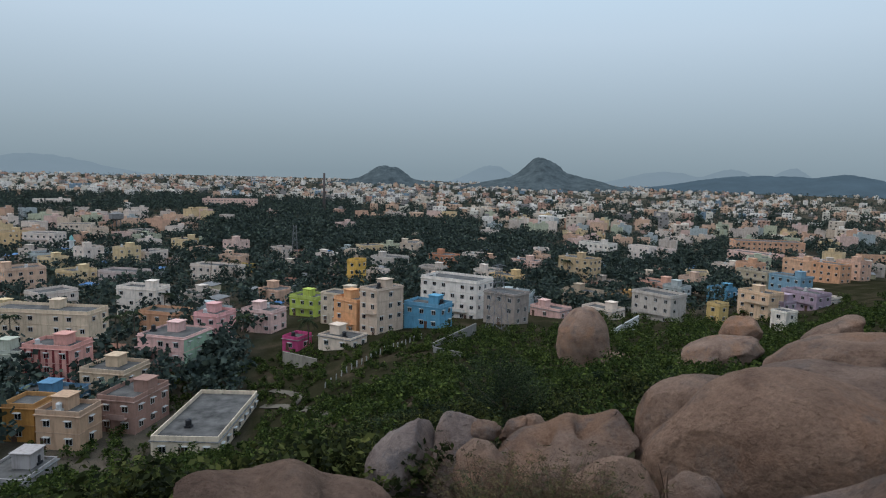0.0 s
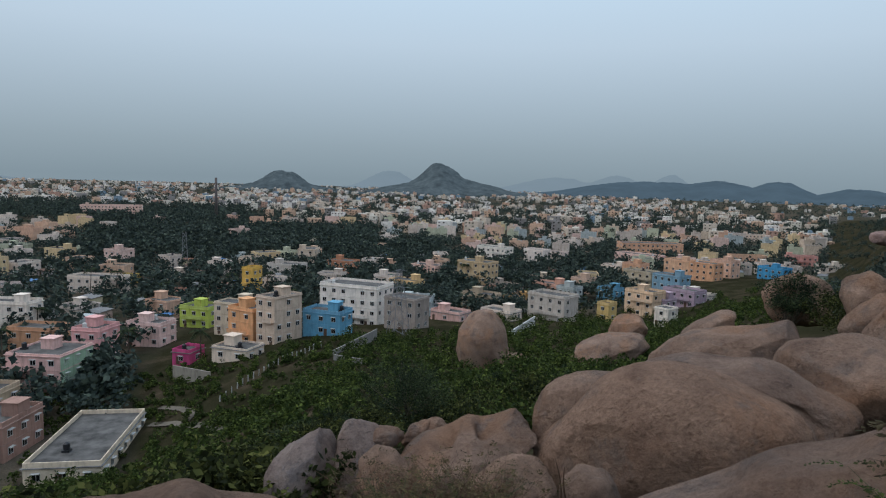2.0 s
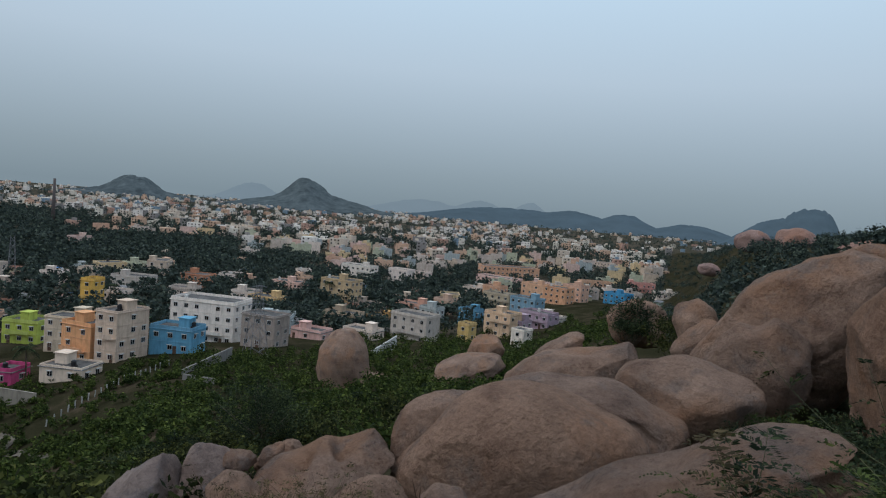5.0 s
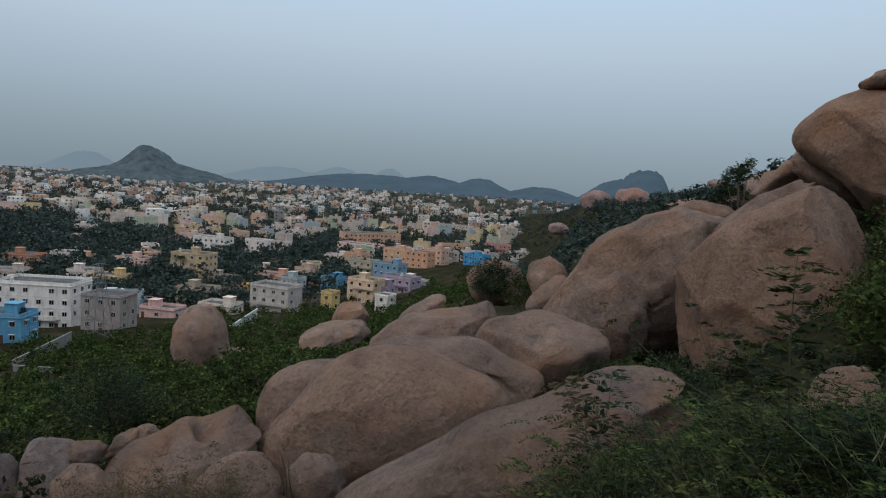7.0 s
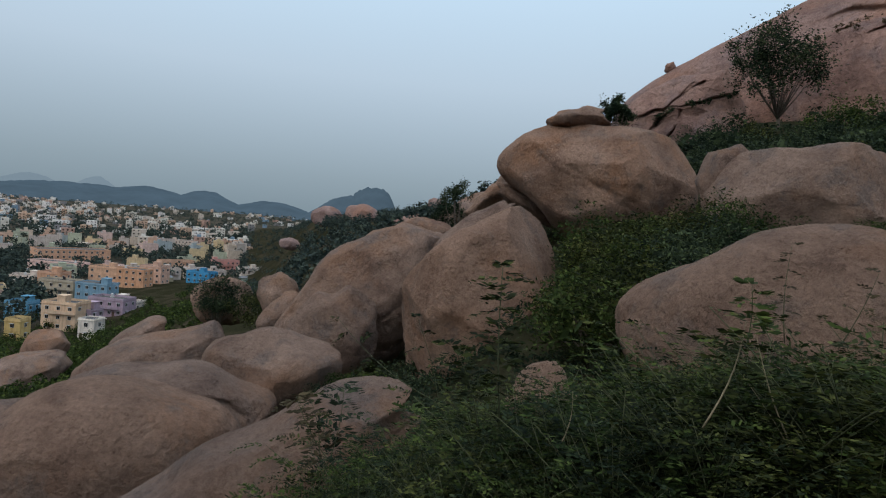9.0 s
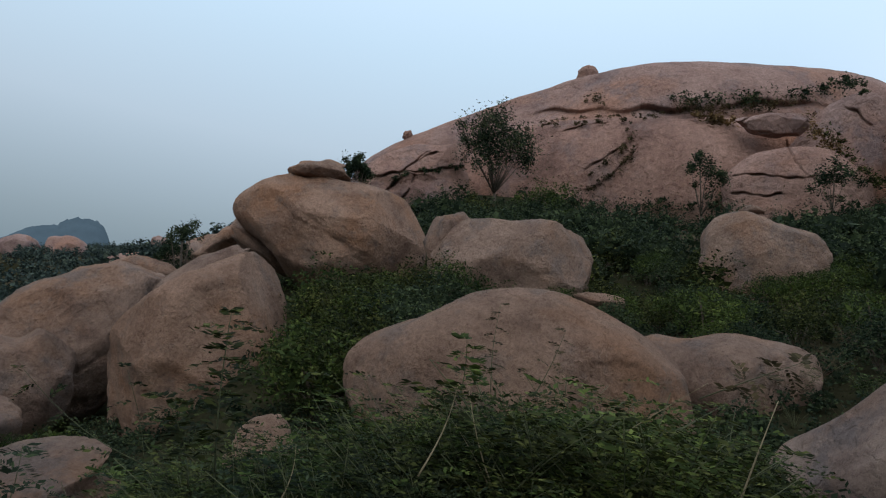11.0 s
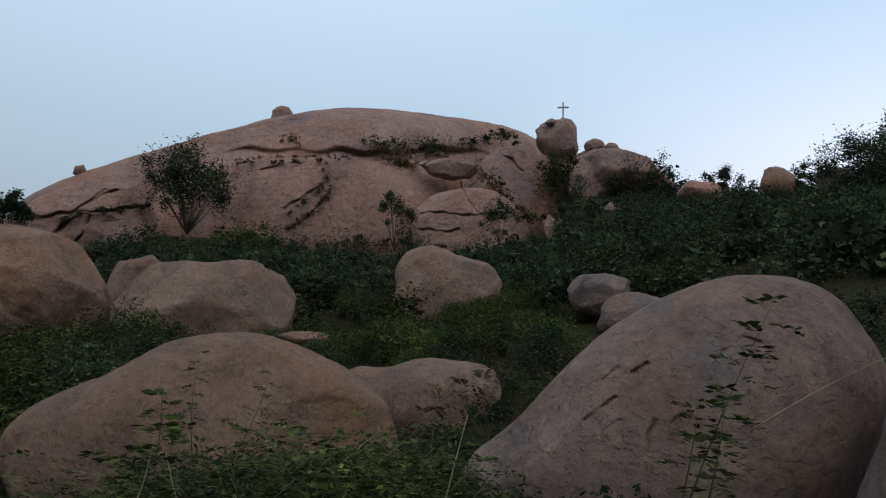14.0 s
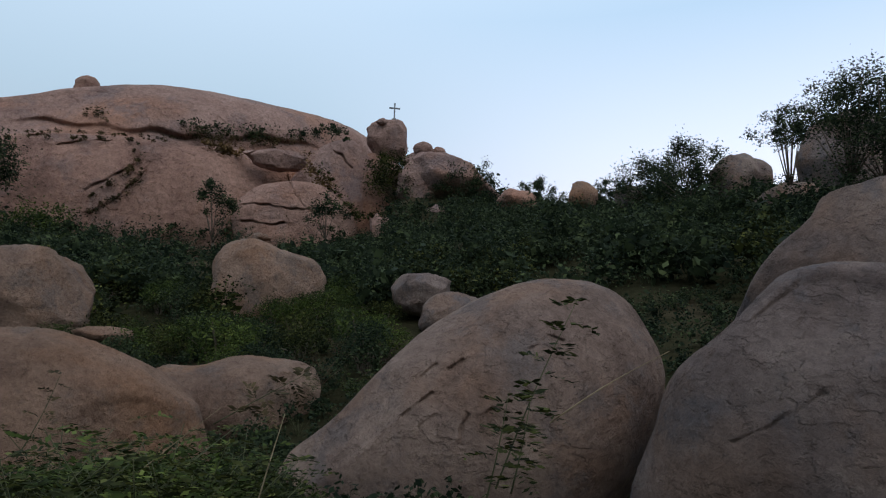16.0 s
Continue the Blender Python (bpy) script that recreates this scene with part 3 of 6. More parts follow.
boulder((3.17, 16.15, 42.71), (1.95, 1.56, 0.96), -11.1, 25.2, 2.2, 0.03, 5, 431, "long arched granite boulder with a smooth back", (0.200, -0.071, 0.200, 0.175, -0.032, 0.141, 0.162, -0.006, 0.007, 0.200, -0.147, 0.141))
boulder((6.37, 16.24, 43.86), (1.48, 1.19, 0.99), -21.4, 40.3, 2.2, 0.025, 5, 557, "bulging granite shoulder beside a larger boulder", (0.000, -0.001, 0.002, -0.033, 0.062, 0.013, -0.007, -0.007, 0.025, 0.006))
boulder((7.95, 14.32, 43.85), (2.97, 2.23, 1.74), -29.0, 12.5, 2.2, 0.02, 7, 757, "huge smooth whaleback granite boulder with a curved crack", (0.046, -0.063, -0.052, -0.079, 0.063, 0.066, 0.021, -0.003, 0.008, -0.002), cracks=WHALE_JOINTS, crack=(0.20, 0.12))
boulder((10.60, 15.36, 44.35), (2.47, 1.97, 1.18), -34.6, -7.9, 2.2, 0.02, 6, 87, "smooth sloping granite back of a whaleback boulder", (0.036, 0.064, 0.030, 0.050, 0.024, -0.072, -0.015, 0.062, 0.025, 0.007, -0.051, -0.020), cracks=WHALE_JOINTS, crack=(0.20, 0.12))
boulder((13.90, 21.15, 44.05), (2.37, 2.14, 1.09), -33.3, 19.5, 2.2, 0.03, 5, 945, "long low granite boulder with a rounded crest", (0.152, -0.032, 0.108, 0.109, 0.013, 0.117, 0.009, 0.016, -0.059, 0.008, -0.001, 0.073))
boulder((14.48, 15.63, 44.54), (2.15, 1.93, 1.55), -42.8, 2.6, 2.2, 0.03, 5, 406, "rounded granite boulder crossed by thin cracks", (0.046, -0.083, 0.015, 0.006, -0.005, -0.050, -0.053, -0.019, -0.071, 0.029), cracks=ROUND_JOINTS, crack=(0.2, 0.10))
boulder((16.08, 25.83, 44.04), (1.22, 1.22, 0.49), -31.9, 29.8, 2.2, 0.04, 4, 538, "thin tilted granite slab on the slope", (-0.009, -0.200, -0.077, 0.200, -0.200, -0.077, 0.044, 0.026, 0.063, 0.149, 0.063, -0.057))
boulder((2.83, 9.87, 44.82), (0.72, 0.65, 0.69), -16.0, -4.4, 2.2, 0.03, 5, 253, "rounded granite boulder beside dry weeds", (0.023, 0.127, 0.088, -0.200, -0.200, -0.101, -0.002, 0.200, 0.074, -0.038, -0.035, 0.016))
boulder((4.15, 9.93, 44.69), (0.50, 0.58, 0.65), -22.7, -1.2, 2.2, 0.03, 5, 426, "dark gap stone between large boulders", (0.198, -0.030, 0.044, 0.031, 0.142, 0.001, -0.000, -0.100, -0.007, -0.044, -0.014, 0.019))
boulder((5.77, 6.58, 46.31), (2.31, 1.04, 0.73), -41.3, 25.0, 2.2, 0.018, 6, 19, "long tilted granite slab with a broken end", (0.138, 0.198, -0.041, 0.088, -0.012, -0.063, -0.122, -0.060, -0.047, -0.067, 0.073, -0.004))
boulder((22.72, 19.22, 46.19), (4.47, 3.13, 2.65), -49.8, 43.9, 2.2, 0.025, 6, 153, "large sloping granite boulder in tan and pink", (0.081, 0.170, 0.115, 0.119, 0.077, 0.036, 0.008, 0.027, -0.036, 0.028))
boulder((19.56, 17.92, 45.00), (1.97, 1.58, 1.96), -47.5, 6.4, 2.2, 0.03, 5, 454, "broken granite shoulder below a sloping boulder", (-0.051, 0.151, -0.092, 0.047, -0.074, -0.010, -0.027, -0.078, 0.080, -0.038))
boulder((21.43, 23.20, 44.84), (1.28, 1.02, 0.76), -42.7, 55.9, 2.2, 0.03, 4, 306, "leaning granite slab at the edge of a boulder", (0.128, 0.109, 0.200, 0.126, 0.094, 0.106, -0.023, 0.050, 0.014, 0.139, 0.019, 0.020))
boulder((18.93, 10.79, 46.96), (2.62, 2.77, 3.46), -60.3, 8.1, 2.2, 0.025, 6, 497, "tall rounded granite boulder with smooth flanks", (0.132, 0.200, -0.079, -0.014, -0.027, 0.011, -0.003, -0.057, -0.047, -0.030))
boulder((24.81, 15.01, 49.67), (2.28, 2.05, 0.61), -58.8, 36.4, 2.2, 0.03, 4, 737, "narrow tilted granite slab behind a boulder", (-0.049, -0.059, 0.031, -0.044, 0.046, 0.004, -0.042, 0.018, 0.003, -0.061, -0.024, -0.038))
boulder((31.16, 17.99, 51.26), (1.32, 1.19, 0.61), -60.0, 43.4, 2.2, 0.04, 4, 426, "tilted granite slab under an overhanging boulder", (0.138, 0.097, -0.169, 0.084, 0.009, 0.029, -0.050, -0.067, 0.036, -0.119, 0.058, 0.003))
boulder((30.88, 11.37, 52.41), (4.51, 3.61, 2.96), -69.8, -3.0, 2.2, 0.02, 6, 485, "huge overhanging granite boulder with a smooth face", (0.002, -0.091, -0.053, 0.080, 0.042, -0.025, -0.018, -0.016, 0.023, 0.007))
boulder((30.37, 15.24, 51.28), (1.93, 1.35, 0.55), -63.4, -30.6, 2.2, 0.03, 4, 58, "dark granite underside slab below an overhang", (-0.071, -0.059, 0.200, -0.094, -0.055, 0.035, -0.130, -0.007, 0.149, 0.019, -0.056, -0.011))
boulder((30.04, 12.51, 55.46), (1.53, 1.22, 0.52), -67.4, 4.2, 2.2, 0.03, 5, 455, "flat granite capstone lying on a huge boulder", (-0.110, 0.033, -0.177, -0.130, -0.065, -0.093, 0.060, -0.084, 0.061, 0.062, -0.040, 0.088))
boulder((27.86, 2.32, 51.48), (3.59, 2.88, 2.67), -85.2, 5.8, 2.2, 0.025, 6, 50, "blocky orange-brown granite boulder with a dark streak", (0.036, 0.053, -0.060, 0.037, -0.065, 0.016, -0.025, -0.035, 0.023, 0.004))
boulder((28.43, 5.26, 52.29), (1.12, 1.59, 1.76), -79.5, 5.0, 2.2, 0.03, 4, 217, "brownish granite lobe beside a blocky boulder", (0.008, 0.014, -0.023, 0.109, -0.062, -0.036, 0.022, 0.029, 0.019, -0.018))
boulder((13.87, 0.65, 48.22), (3.53, 2.12, 2.15), -87.3, 1.5, 2.2, 0.02, 7, 196, "broad whaleback granite boulder rising from the bushes", (0.011, 0.002, -0.013, -0.030, 0.029, -0.015, -0.020, 0.012, -0.016, -0.013))
boulder((16.56, -3.62, 48.71), (2.39, 1.91, 1.51), -102.3, 11.1, 2.2, 0.02, 6, 232, "low rounded granite boulder beside a whaleback", (-0.021, -0.033, 0.035, 0.073, -0.031, 0.002, -0.004, -0.021, 0.011, 0.030, -0.046, -0.022))
boulder((34.63, -9.20, 53.45), (3.01, 2.89, 3.21), -104.9, 2.7, 2.2, 0.03, 6, 589, "pointed pinkish granite boulder among bushes", (0.072, 0.022, 0.107, -0.034, -0.013, 0.084, 0.028, -0.034, -0.044, -0.014))
boulder((34.30, -8.64, 56.68), (0.55, 0.55, 0.22), -104.1, 2.0, 2.2, 0.05, 4, 927, "small flat stone lying on a pointed boulder", (-0.130, -0.012, 0.028, -0.102, -0.069, 0.069, -0.169, -0.200, 0.064, -0.109, 0.036, -0.023))
boulder((23.95, -1.32, 50.76), (0.90, 0.90, 0.32), -93.2, -1.0, 2.2, 0.04, 4, 896, "small flat granite stone behind a whaleback", (-0.022, -0.023, -0.042, 0.078, -0.026, -0.023, 0.040, 0.003, -0.001, -0.052, -0.014, -0.021))
boulder((7.85, -5.29, 49.19), (2.71, 1.90, 1.63), -124.0, 21.1, 2.2, 0.012, 7, 374, "great grey granite boulder with fine cracks", (0.050, 0.104, -0.132, -0.012, 0.056, 0.005, -0.014, 0.018, 0.025, -0.017), grid=(300, 640), cracks=GREY_JOINTS, crack=(0.17, 0.06))
boulder((3.71, -6.50, 49.51), (1.63, 0.98, 1.54), -150.3, 4.2, 2.2, 0.012, 7, 264, "huge grey granite boulder with a rough mottled face", (0.023, 0.200, -0.036, -0.051, -0.030, 0.005, -0.006, -0.003, -0.056, -0.025), grid=(240, 560), cracks=HUGE_JOINTS, crack=(0.16, 0.03))
boulder((5.02, -10.26, 51.30), (1.81, 1.08, 1.56), -153.9, 24.8, 2.2, 0.014, 6, 938, "grey granite boulder rising behind another", (0.025, 0.097, -0.113, -0.006, -0.005, -0.023, 0.026, -0.001, 0.044, 0.009))
boulder((26.13, -14.33, 53.45), (1.42, 1.28, 1.03), -118.7, -2.1, 2.2, 0.03, 5, 523, "small pale granite boulder among bushes", (-0.002, 0.016, -0.075, 0.017, -0.034, -0.064, 0.032, -0.032, 0.012, -0.013))
boulder((23.86, -14.46, 52.38), (1.38, 1.24, 0.91), -121.2, 16.4, 2.2, 0.03, 5, 598, "small pale granite boulder partly buried in scrub", (0.018, -0.070, -0.038, -0.090, -0.057, 0.056, -0.059, 0.034, 0.000, 0.056))
boulder((122.00, -7.59, 76.14), (46.78, 23.39, 19.27), -93.6, 10.8, 2.2, 0.012, 7, 388, "vast pink granite dome forming the hilltop", (0.027, 0.004, -0.102, 0.020, 0.005, 0.010, -0.011, 0.027, -0.025, 0.007), grid=(170, 520), cracks=LEDGE_JOINTS, crack=(0.28, 1.8))
boulder((101.90, -7.26, 69.50), (30.02, 10.21, 12.52), -94.1, 11.0, 2.2, 0.018, 7, 89, "lower tier of the pink granite dome below a ledge", (0.028, -0.037, -0.003, -0.043, -0.041, 0.058, -0.025, -0.020, -0.014, 0.013), grid=(230, 620), cracks=DOME_JOINTS, crack=(0.085, 0.75))
boulder((88.88, 22.45, 65.66), (8.73, 5.24, 5.92), -75.8, 23.4, 3.4, 0.03, 5, 62, "cracked granite slabs on the flank of the dome", (0.175, 0.119, 0.104, 0.017, 0.089, 0.172, 0.104, 0.082, 0.001, 0.021), grid=(130, 330), cracks=SLAB_JOINTS, crack=(0.10, 1.1))
boulder((86.94, 19.45, 62.78), (5.70, 3.42, 5.19), -77.4, 6.4, 3.4, 0.03, 5, 456, "lower granite slab below the dome flank", (0.085, 0.189, -0.102, 0.134, -0.033, 0.001, -0.097, -0.038, -0.031, -0.022), grid=(110, 260), cracks=SLAB_JOINTS, crack=(0.10, 1.1))
boulder((115.99, 0.73, 93.84), (2.05, 2.05, 1.86), -89.6, 5.3, 2.2, 0.05, 4, 445, "lone dark boulder perched on the dome crest", (0.031, -0.042, 0.200, -0.063, 0.043, 0.029, 0.030, -0.125, -0.001, -0.060))
boulder((114.06, 31.88, 79.30), (0.91, 0.91, 0.86), -74.4, 8.9, 2.2, 0.05, 4, 468, "tiny boulder perched on the dome flank", (0.034, 0.085, -0.009, 0.050, -0.012, -0.052, 0.089, -0.098, -0.015, 0.022))
boulder((92.07, -42.67, 86.95), (3.53, 3.45, 3.83), -114.9, -3.4, 2.2, 0.03, 5, 470, "squared granite outcrop carrying a cross", (0.102, -0.123, 0.039, 0.200, -0.164, -0.052, 0.014, -0.135, 0.068, 0.046, 0.017, -0.028))
boulder((82.80, -47.71, 79.45), (6.31, 5.05, 3.59), -119.9, -11.7, 2.2, 0.03, 5, 448, "large tilted granite boulder on the summit slope", (0.071, -0.156, 0.052, 0.181, 0.016, -0.200, 0.115, 0.022, -0.120, 0.053, 0.077, -0.041))
boulder((25.30, 111.54, 20.99), (4.94, 5.81, 6.46), -12.8, 4.7, 2.2, 0.016, 5, 553, "tall egg-shaped brown boulder standing on the slope", (0.009, -0.044, -0.020, -0.106, -0.086, -0.022, -0.040, 0.022, 0.017, 0.040), mat=ROCK)
boulder((41.76, 96.12, 23.92), (5.93, 5.33, 2.56), -23.5, 17.1, 2.2, 0.035, 5, 498, "low pale granite outcrop on the scrub slope", (0.109, 0.171, 0.071, -0.200, -0.080, 0.117, 0.119, -0.043, -0.107, -0.022), mat=ROCK)
boulder((47.50, 100.85, 26.14), (3.23, 2.90, 2.58), -25.2, 7.3, 2.2, 0.035, 5, 25, "brown rounded boulder on the scrub slope", (-0.007, 0.077, 0.024, -0.064, -0.001, -0.001, 0.015, -0.014, 0.014, -0.021), mat=ROCK)
boulder((77.43, -44.87, 71.33), (2.54, 2.03, 1.76), -120.1, -1.8, 3.4, 0.04, 5, 724, "dark granite block in the summit thicket", (0.200, 0.074, 0.142, 0.200, 0.038, 0.200, -0.116, 0.117, -0.158, 0.071))
boulder((94.66, -32.64, 74.13), (11.54, 4.04, 8.03), -109.0, 53.1, 2.2, 0.02, 6, 987, "sloping granite face under the summit rock", (-0.016, -0.131, 0.156, 0.200, -0.174, -0.004, 0.076, -0.080, -0.035, 0.063), grid=(110, 300), cracks=DOME_JOINTS, crack=(0.085, 0.75))
boulder((90.09, -24.78, 79.55), (4.33, 2.16, 1.60), -105.4, -0.4, 3.4, 0.03, 5, 520, "rounded granite block under the ledge", (-0.197, -0.030, -0.133, -0.200, 0.200, -0.181, -0.031, 0.095, -0.107, -0.043), cracks=DOME_JOINTS, crack=(0.085, 0.6))
boulder((89.3, -27.6, 69.6), (8.6, 5.0, 6.6), -107.2, 12.0, 2.8, 0.03, 6, 631, "broken granite shoulder at the foot of the dome", grid=(110, 300), cracks=DOME_JOINTS, crack=(0.085, 0.7))
boulder((92.6, -41.0, 75.5), (6.0, 4.0, 8.5), -113.9, 8.0, 2.6, 0.03, 5, 377, "granite mass between the dome and the summit rock")
boulder((80.00, -36.53, 69.14), (1.64, 1.12, 1.87), -114.5, -0.5, 3.4, 0.04, 5, 835, "weathered granite block in the thicket", (0.200, -0.200, -0.200, 0.200, 0.200, -0.052, -0.200, -0.070, 0.022, -0.191))
boulder((89.99, -40.45, 88.75), (0.77, 0.62, 0.46), -114.2, 3.6, 2.2, 0.03, 4, 85, "flat stone lying beside the cross rock", (0.131, -0.091, 0.063, 0.181, -0.161, 0.113, -0.163, -0.179, 0.019, -0.013))
boulder((35.56, 18.16, 52.38), (1.67, 1.34, 1.42), -63.0, 2.2, 2.2, 0.03, 5, 176, "dark granite boulder wedged under an overhang", (-0.052, 0.003, -0.061, -0.006, -0.005, -0.065, 0.047, -0.016, 0.048, -0.013))
boulder((7.91, 3.53, 47.56), (0.64, 0.51, 0.50), -65.9, 60.2, 2.2, 0.03, 5, 672, "rough granite slab end among the weeds", (0.005, -0.053, -0.028, 0.177, -0.030, 0.005, 0.057, 0.006, 0.015, 0.017))


# open ground before the two pale boulders
FOOT.append((21.2, -12.3, 4.0))


def inside_rock(x, y, slack=0.75):
    return any((x - a) ** 2 + (y - b) ** 2 < (slack * r) ** 2 for a, b, r in FOOT)


# ---- scrub and trees ----
def leaf_quads(centres, sizes, rng, slim=0.45, droop=0.0):
    """Small rhombic leaves, one quad each, turned every way."""
    n = len(centres)
    d = rng.normal(size=(n, 3))
    d[:, 2] = d[:, 2] * 0.6 - droop
    d /= np.linalg.norm(d, axis=1, keepdims=True)
    e = np.cross(d, rng.normal(size=(n, 3)))
    e /= np.linalg.norm(e, axis=1, keepdims=True)
    L_, W_ = sizes[:, None], sizes[:, None] * slim
    V = np.stack([centres - d * L_ / 2, centres + e * W_ / 2, centres + d * L_ / 2, centres - e * W_ / 2], 1).reshape(-1, 3)
    return V, np.arange(4 * n).reshape(n, 4)


def cloud(rng, clumps, per, radii, spread, leaf, low=-0.2):
    """Centres of leaves in uneven clumps over an ellipsoid, and the clumps' own centres."""
    u = rng.normal(size=(clumps, 3))
    u /= np.linalg.norm(u, axis=1, keepdims=True)
    u[:, 2] = np.where(u[:, 2] < low, -u[:, 2], u[:, 2])
    c = u * rng.uniform(0.35, 1.08, (clumps, 1)) * np.array(radii)
    p = np.repeat(c, per, 0) + rng.normal(size=(clumps * per, 3)) * spread * rng.uniform(0.6, 1.3, (clumps, 1)).repeat(per, 0)
    return p, c, leaf * rng.uniform(0.6, 1.4, clumps * per)


def lobed(rng, lobes, per, radii, leaf, inner=6):
    """Leaves of a bush that swells into rounded lobes with dark gaps between them: fine leaves over each lobe, a few broad ones deep inside."""
    u = rng.normal(size=(lobes, 3))
    u /= np.linalg.norm(u, axis=1, keepdims=True)
    u[:, 2] = np.abs(u[:, 2]) * 1.15 - 0.25
    c = u * rng.uniform(0.35, 0.85, (lobes, 1)) * np.array(radii)
    r = np.mean(radii) * rng.uniform(0.24, 0.46, lobes)
    w = rng.normal(size=(lobes * per, 3))
    w[:, 2] += 0.35
    w /= np.linalg.norm(w, axis=1, keepdims=True)
    shell = np.repeat(c, per, 0) + w * (np.repeat(r, per) * (0.78 + 0.34 * rng.random(lobes * per) ** 2))[:, None]
    deep = np.repeat(c, inner, 0) * 0.8 + rng.normal(size=(lobes * inner, 3)) * np.repeat(r, inner)[:, None] * 0.25
    size = np.concatenate([leaf * rng.uniform(0.55, 1.4, lobes * per), np.repeat(r, inner) * rng.uniform(0.5, 0.8, lobes * inner)])
    return np.vstack([shell, deep]), c, size


def bush_mesh(seed, lobes, per, leaf, mat, tall=0.75):
    """A bush about one metre in radius: lobes of leaves over thin branching stems."""
    rng = np.random.default_rng(seed)
    p, c, s = lobed(rng, lobes, per, (1, 1, tall), leaf, 3)
    p[:, 2] += 0.45
    V, Q = leaf_quads(p, s, rng, 0.38)
    g, root = Geo(), None
    for k in range(0, lobes, 2):
        e = Vector(c[k]) + Vector((0, 0, 0.4))
        root = g.tube([(0, 0, -0.3), tuple(e * 0.5 + Vector((0, 0, 0.1))), tuple(e)], [0.03, 0.018, 0.006], 4, root=root)
    return array_mesh("foliage", V, Q, [mat]), g.mesh("stem", [BARK])


BUSHES = {"near": [bush_mesh(i, 24, 95, 0.075, (LEAF, LEAF_DARK, LEAF_BRIGHT)[i % 3], 0.7 + 0.1 * (i % 3)) for i in range(6)],
          "mid": [bush_mesh(20 + i, 18, 60, 0.12, (LEAF_DARK, LEAF, LEAF_DARK)[i % 3], 0.7 + 0.1 * (i % 3)) for i in range(6)]}
BUSH_LABELS = ["leafy green bush on the rocky hillside", "dark green bush on the rocky hillside", "fresh green bush on the rocky hillside"]
RND = random.Random(7)


def polar(az, r):
    a = radians(az)
    return -math.sin(a) * r, math.cos(a) * r


def bush(x, y, size, kind="mid", squash=1.0, pick=None, lift=0.0):
    i = RND.randrange(6) if pick is None else pick
    ob = new("bush")
    part("foliage", BUSHES[kind][i][0], None, ob)
    part("stem", BUSHES[kind][i][1], None, ob)
    z = float(land(x, y)) - 0.05 * size + lift
    ob.matrix_basis = pose(x, y, z, RND.uniform(-6, 6), RND.uniform(-6, 6), RND.uniform(0, 360)) @ Matrix.Diagonal((size, size, size * squash, 1))
    return tagged(ob, BUSH_LABELS[i % 3] if kind == "near" else BUSH_LABELS[(1, 0, 1)[i % 3]], "bush", "hillside bushes")


def zone(az0, az1, r0, r1, n, lo, hi, kind="mid", squash=1.0):
    for _ in range(n):
        r = math.sqrt(RND.uniform(r0 ** 2, r1 ** 2))
        x, y = polar(RND.uniform(az0, az1), r)
        if not inside_rock(x, y):
            bush(x, y, RND.uniform(lo, hi), kind, squash)


def scrub(name, label, zones, leaf, per, seed, mat):
    """Uncountable scrub: leaf clumps of many bushes in one mesh."""
    rng = np.random.default_rng(seed)
    parts = []
    sizes = []
    for az0, az1, r0, r1, n, lo, hi in zones:
        for _ in range(n):
            r = math.sqrt(rng.uniform(r0 ** 2, r1 ** 2))
            x, y = polar(rng.uniform(min(az0, az1), max(az0, az1)), r)
            if inside_rock(x, y):
                continue
            s = rng.uniform(lo, hi)
            p, c, sz = lobed(rng, max(4, per // 22), 22, (s, s, s * rng.uniform(0.7, 1.35)), leaf)
            parts.append(p + np.array([x, y, float(land(x, y)) + 0.35 * s]))
            sizes.append(sz)
    V, Q = leaf_quads(np.vstack(parts), np.concatenate(sizes), rng, 0.6)
    tagged(new(name, array_mesh(name, V, Q, [mat])), label, "scrub", kind="stuff")


def tree(x, y, z, height, crown, seed, mat=None, leaf=0.3, clumps=60, per=26, label="dark leafy tree", trunk_to=0.55, spread=None, name="tree", group="", skew=(0, 0)):
    """A tree: a tapered forked trunk with limbs out to the leaf clumps of an open crown."""
    rng = np.random.default_rng(seed)
    ground = min(z, float(land(x, y)))
    height, z = height + z - ground, ground
    e = empty(name, pose(x, y, z), label, "tree", group)
    cz = height - crown * 0.62
    clumps, per = round(clumps * 0.7), round(per * 6.5)
    p, c, s = cloud(rng, clumps, per, (crown, crown, crown * 0.8), spread or crown * 0.125, leaf * 0.8, -0.9)
    p += np.array([skew[0], skew[1], cz])
    g = Geo()
    fork = Vector((skew[0] * 0.4, skew[1] * 0.4, height * trunk_to * 0.6))
    g.tube([(0, 0, -0.4), tuple(fork * 0.5 + Vector((0.04 * height, 0, 0))), tuple(fork)], [height * 0.024, height * 0.018, height * 0.014], 7)
    for k in range(0, clumps, 3):
        t = Vector(c[k]) + Vector((skew[0], skew[1], cz))
        m = fork.lerp(t, 0.5) + Vector((0, 0, -0.04 * height))
        g.tube([tuple(fork - Vector((0, 0, 0.05 * height))), tuple(m), tuple(t)], [height * 0.008, height * 0.005, height * 0.002], 5)
    part("trunk", g, BARK, e, smooth=True)
    V, Q = leaf_quads(p, s, rng)
    part("crown", array_mesh("crown", V, Q, [mat or LEAF_DARK]), None, e)
    return e


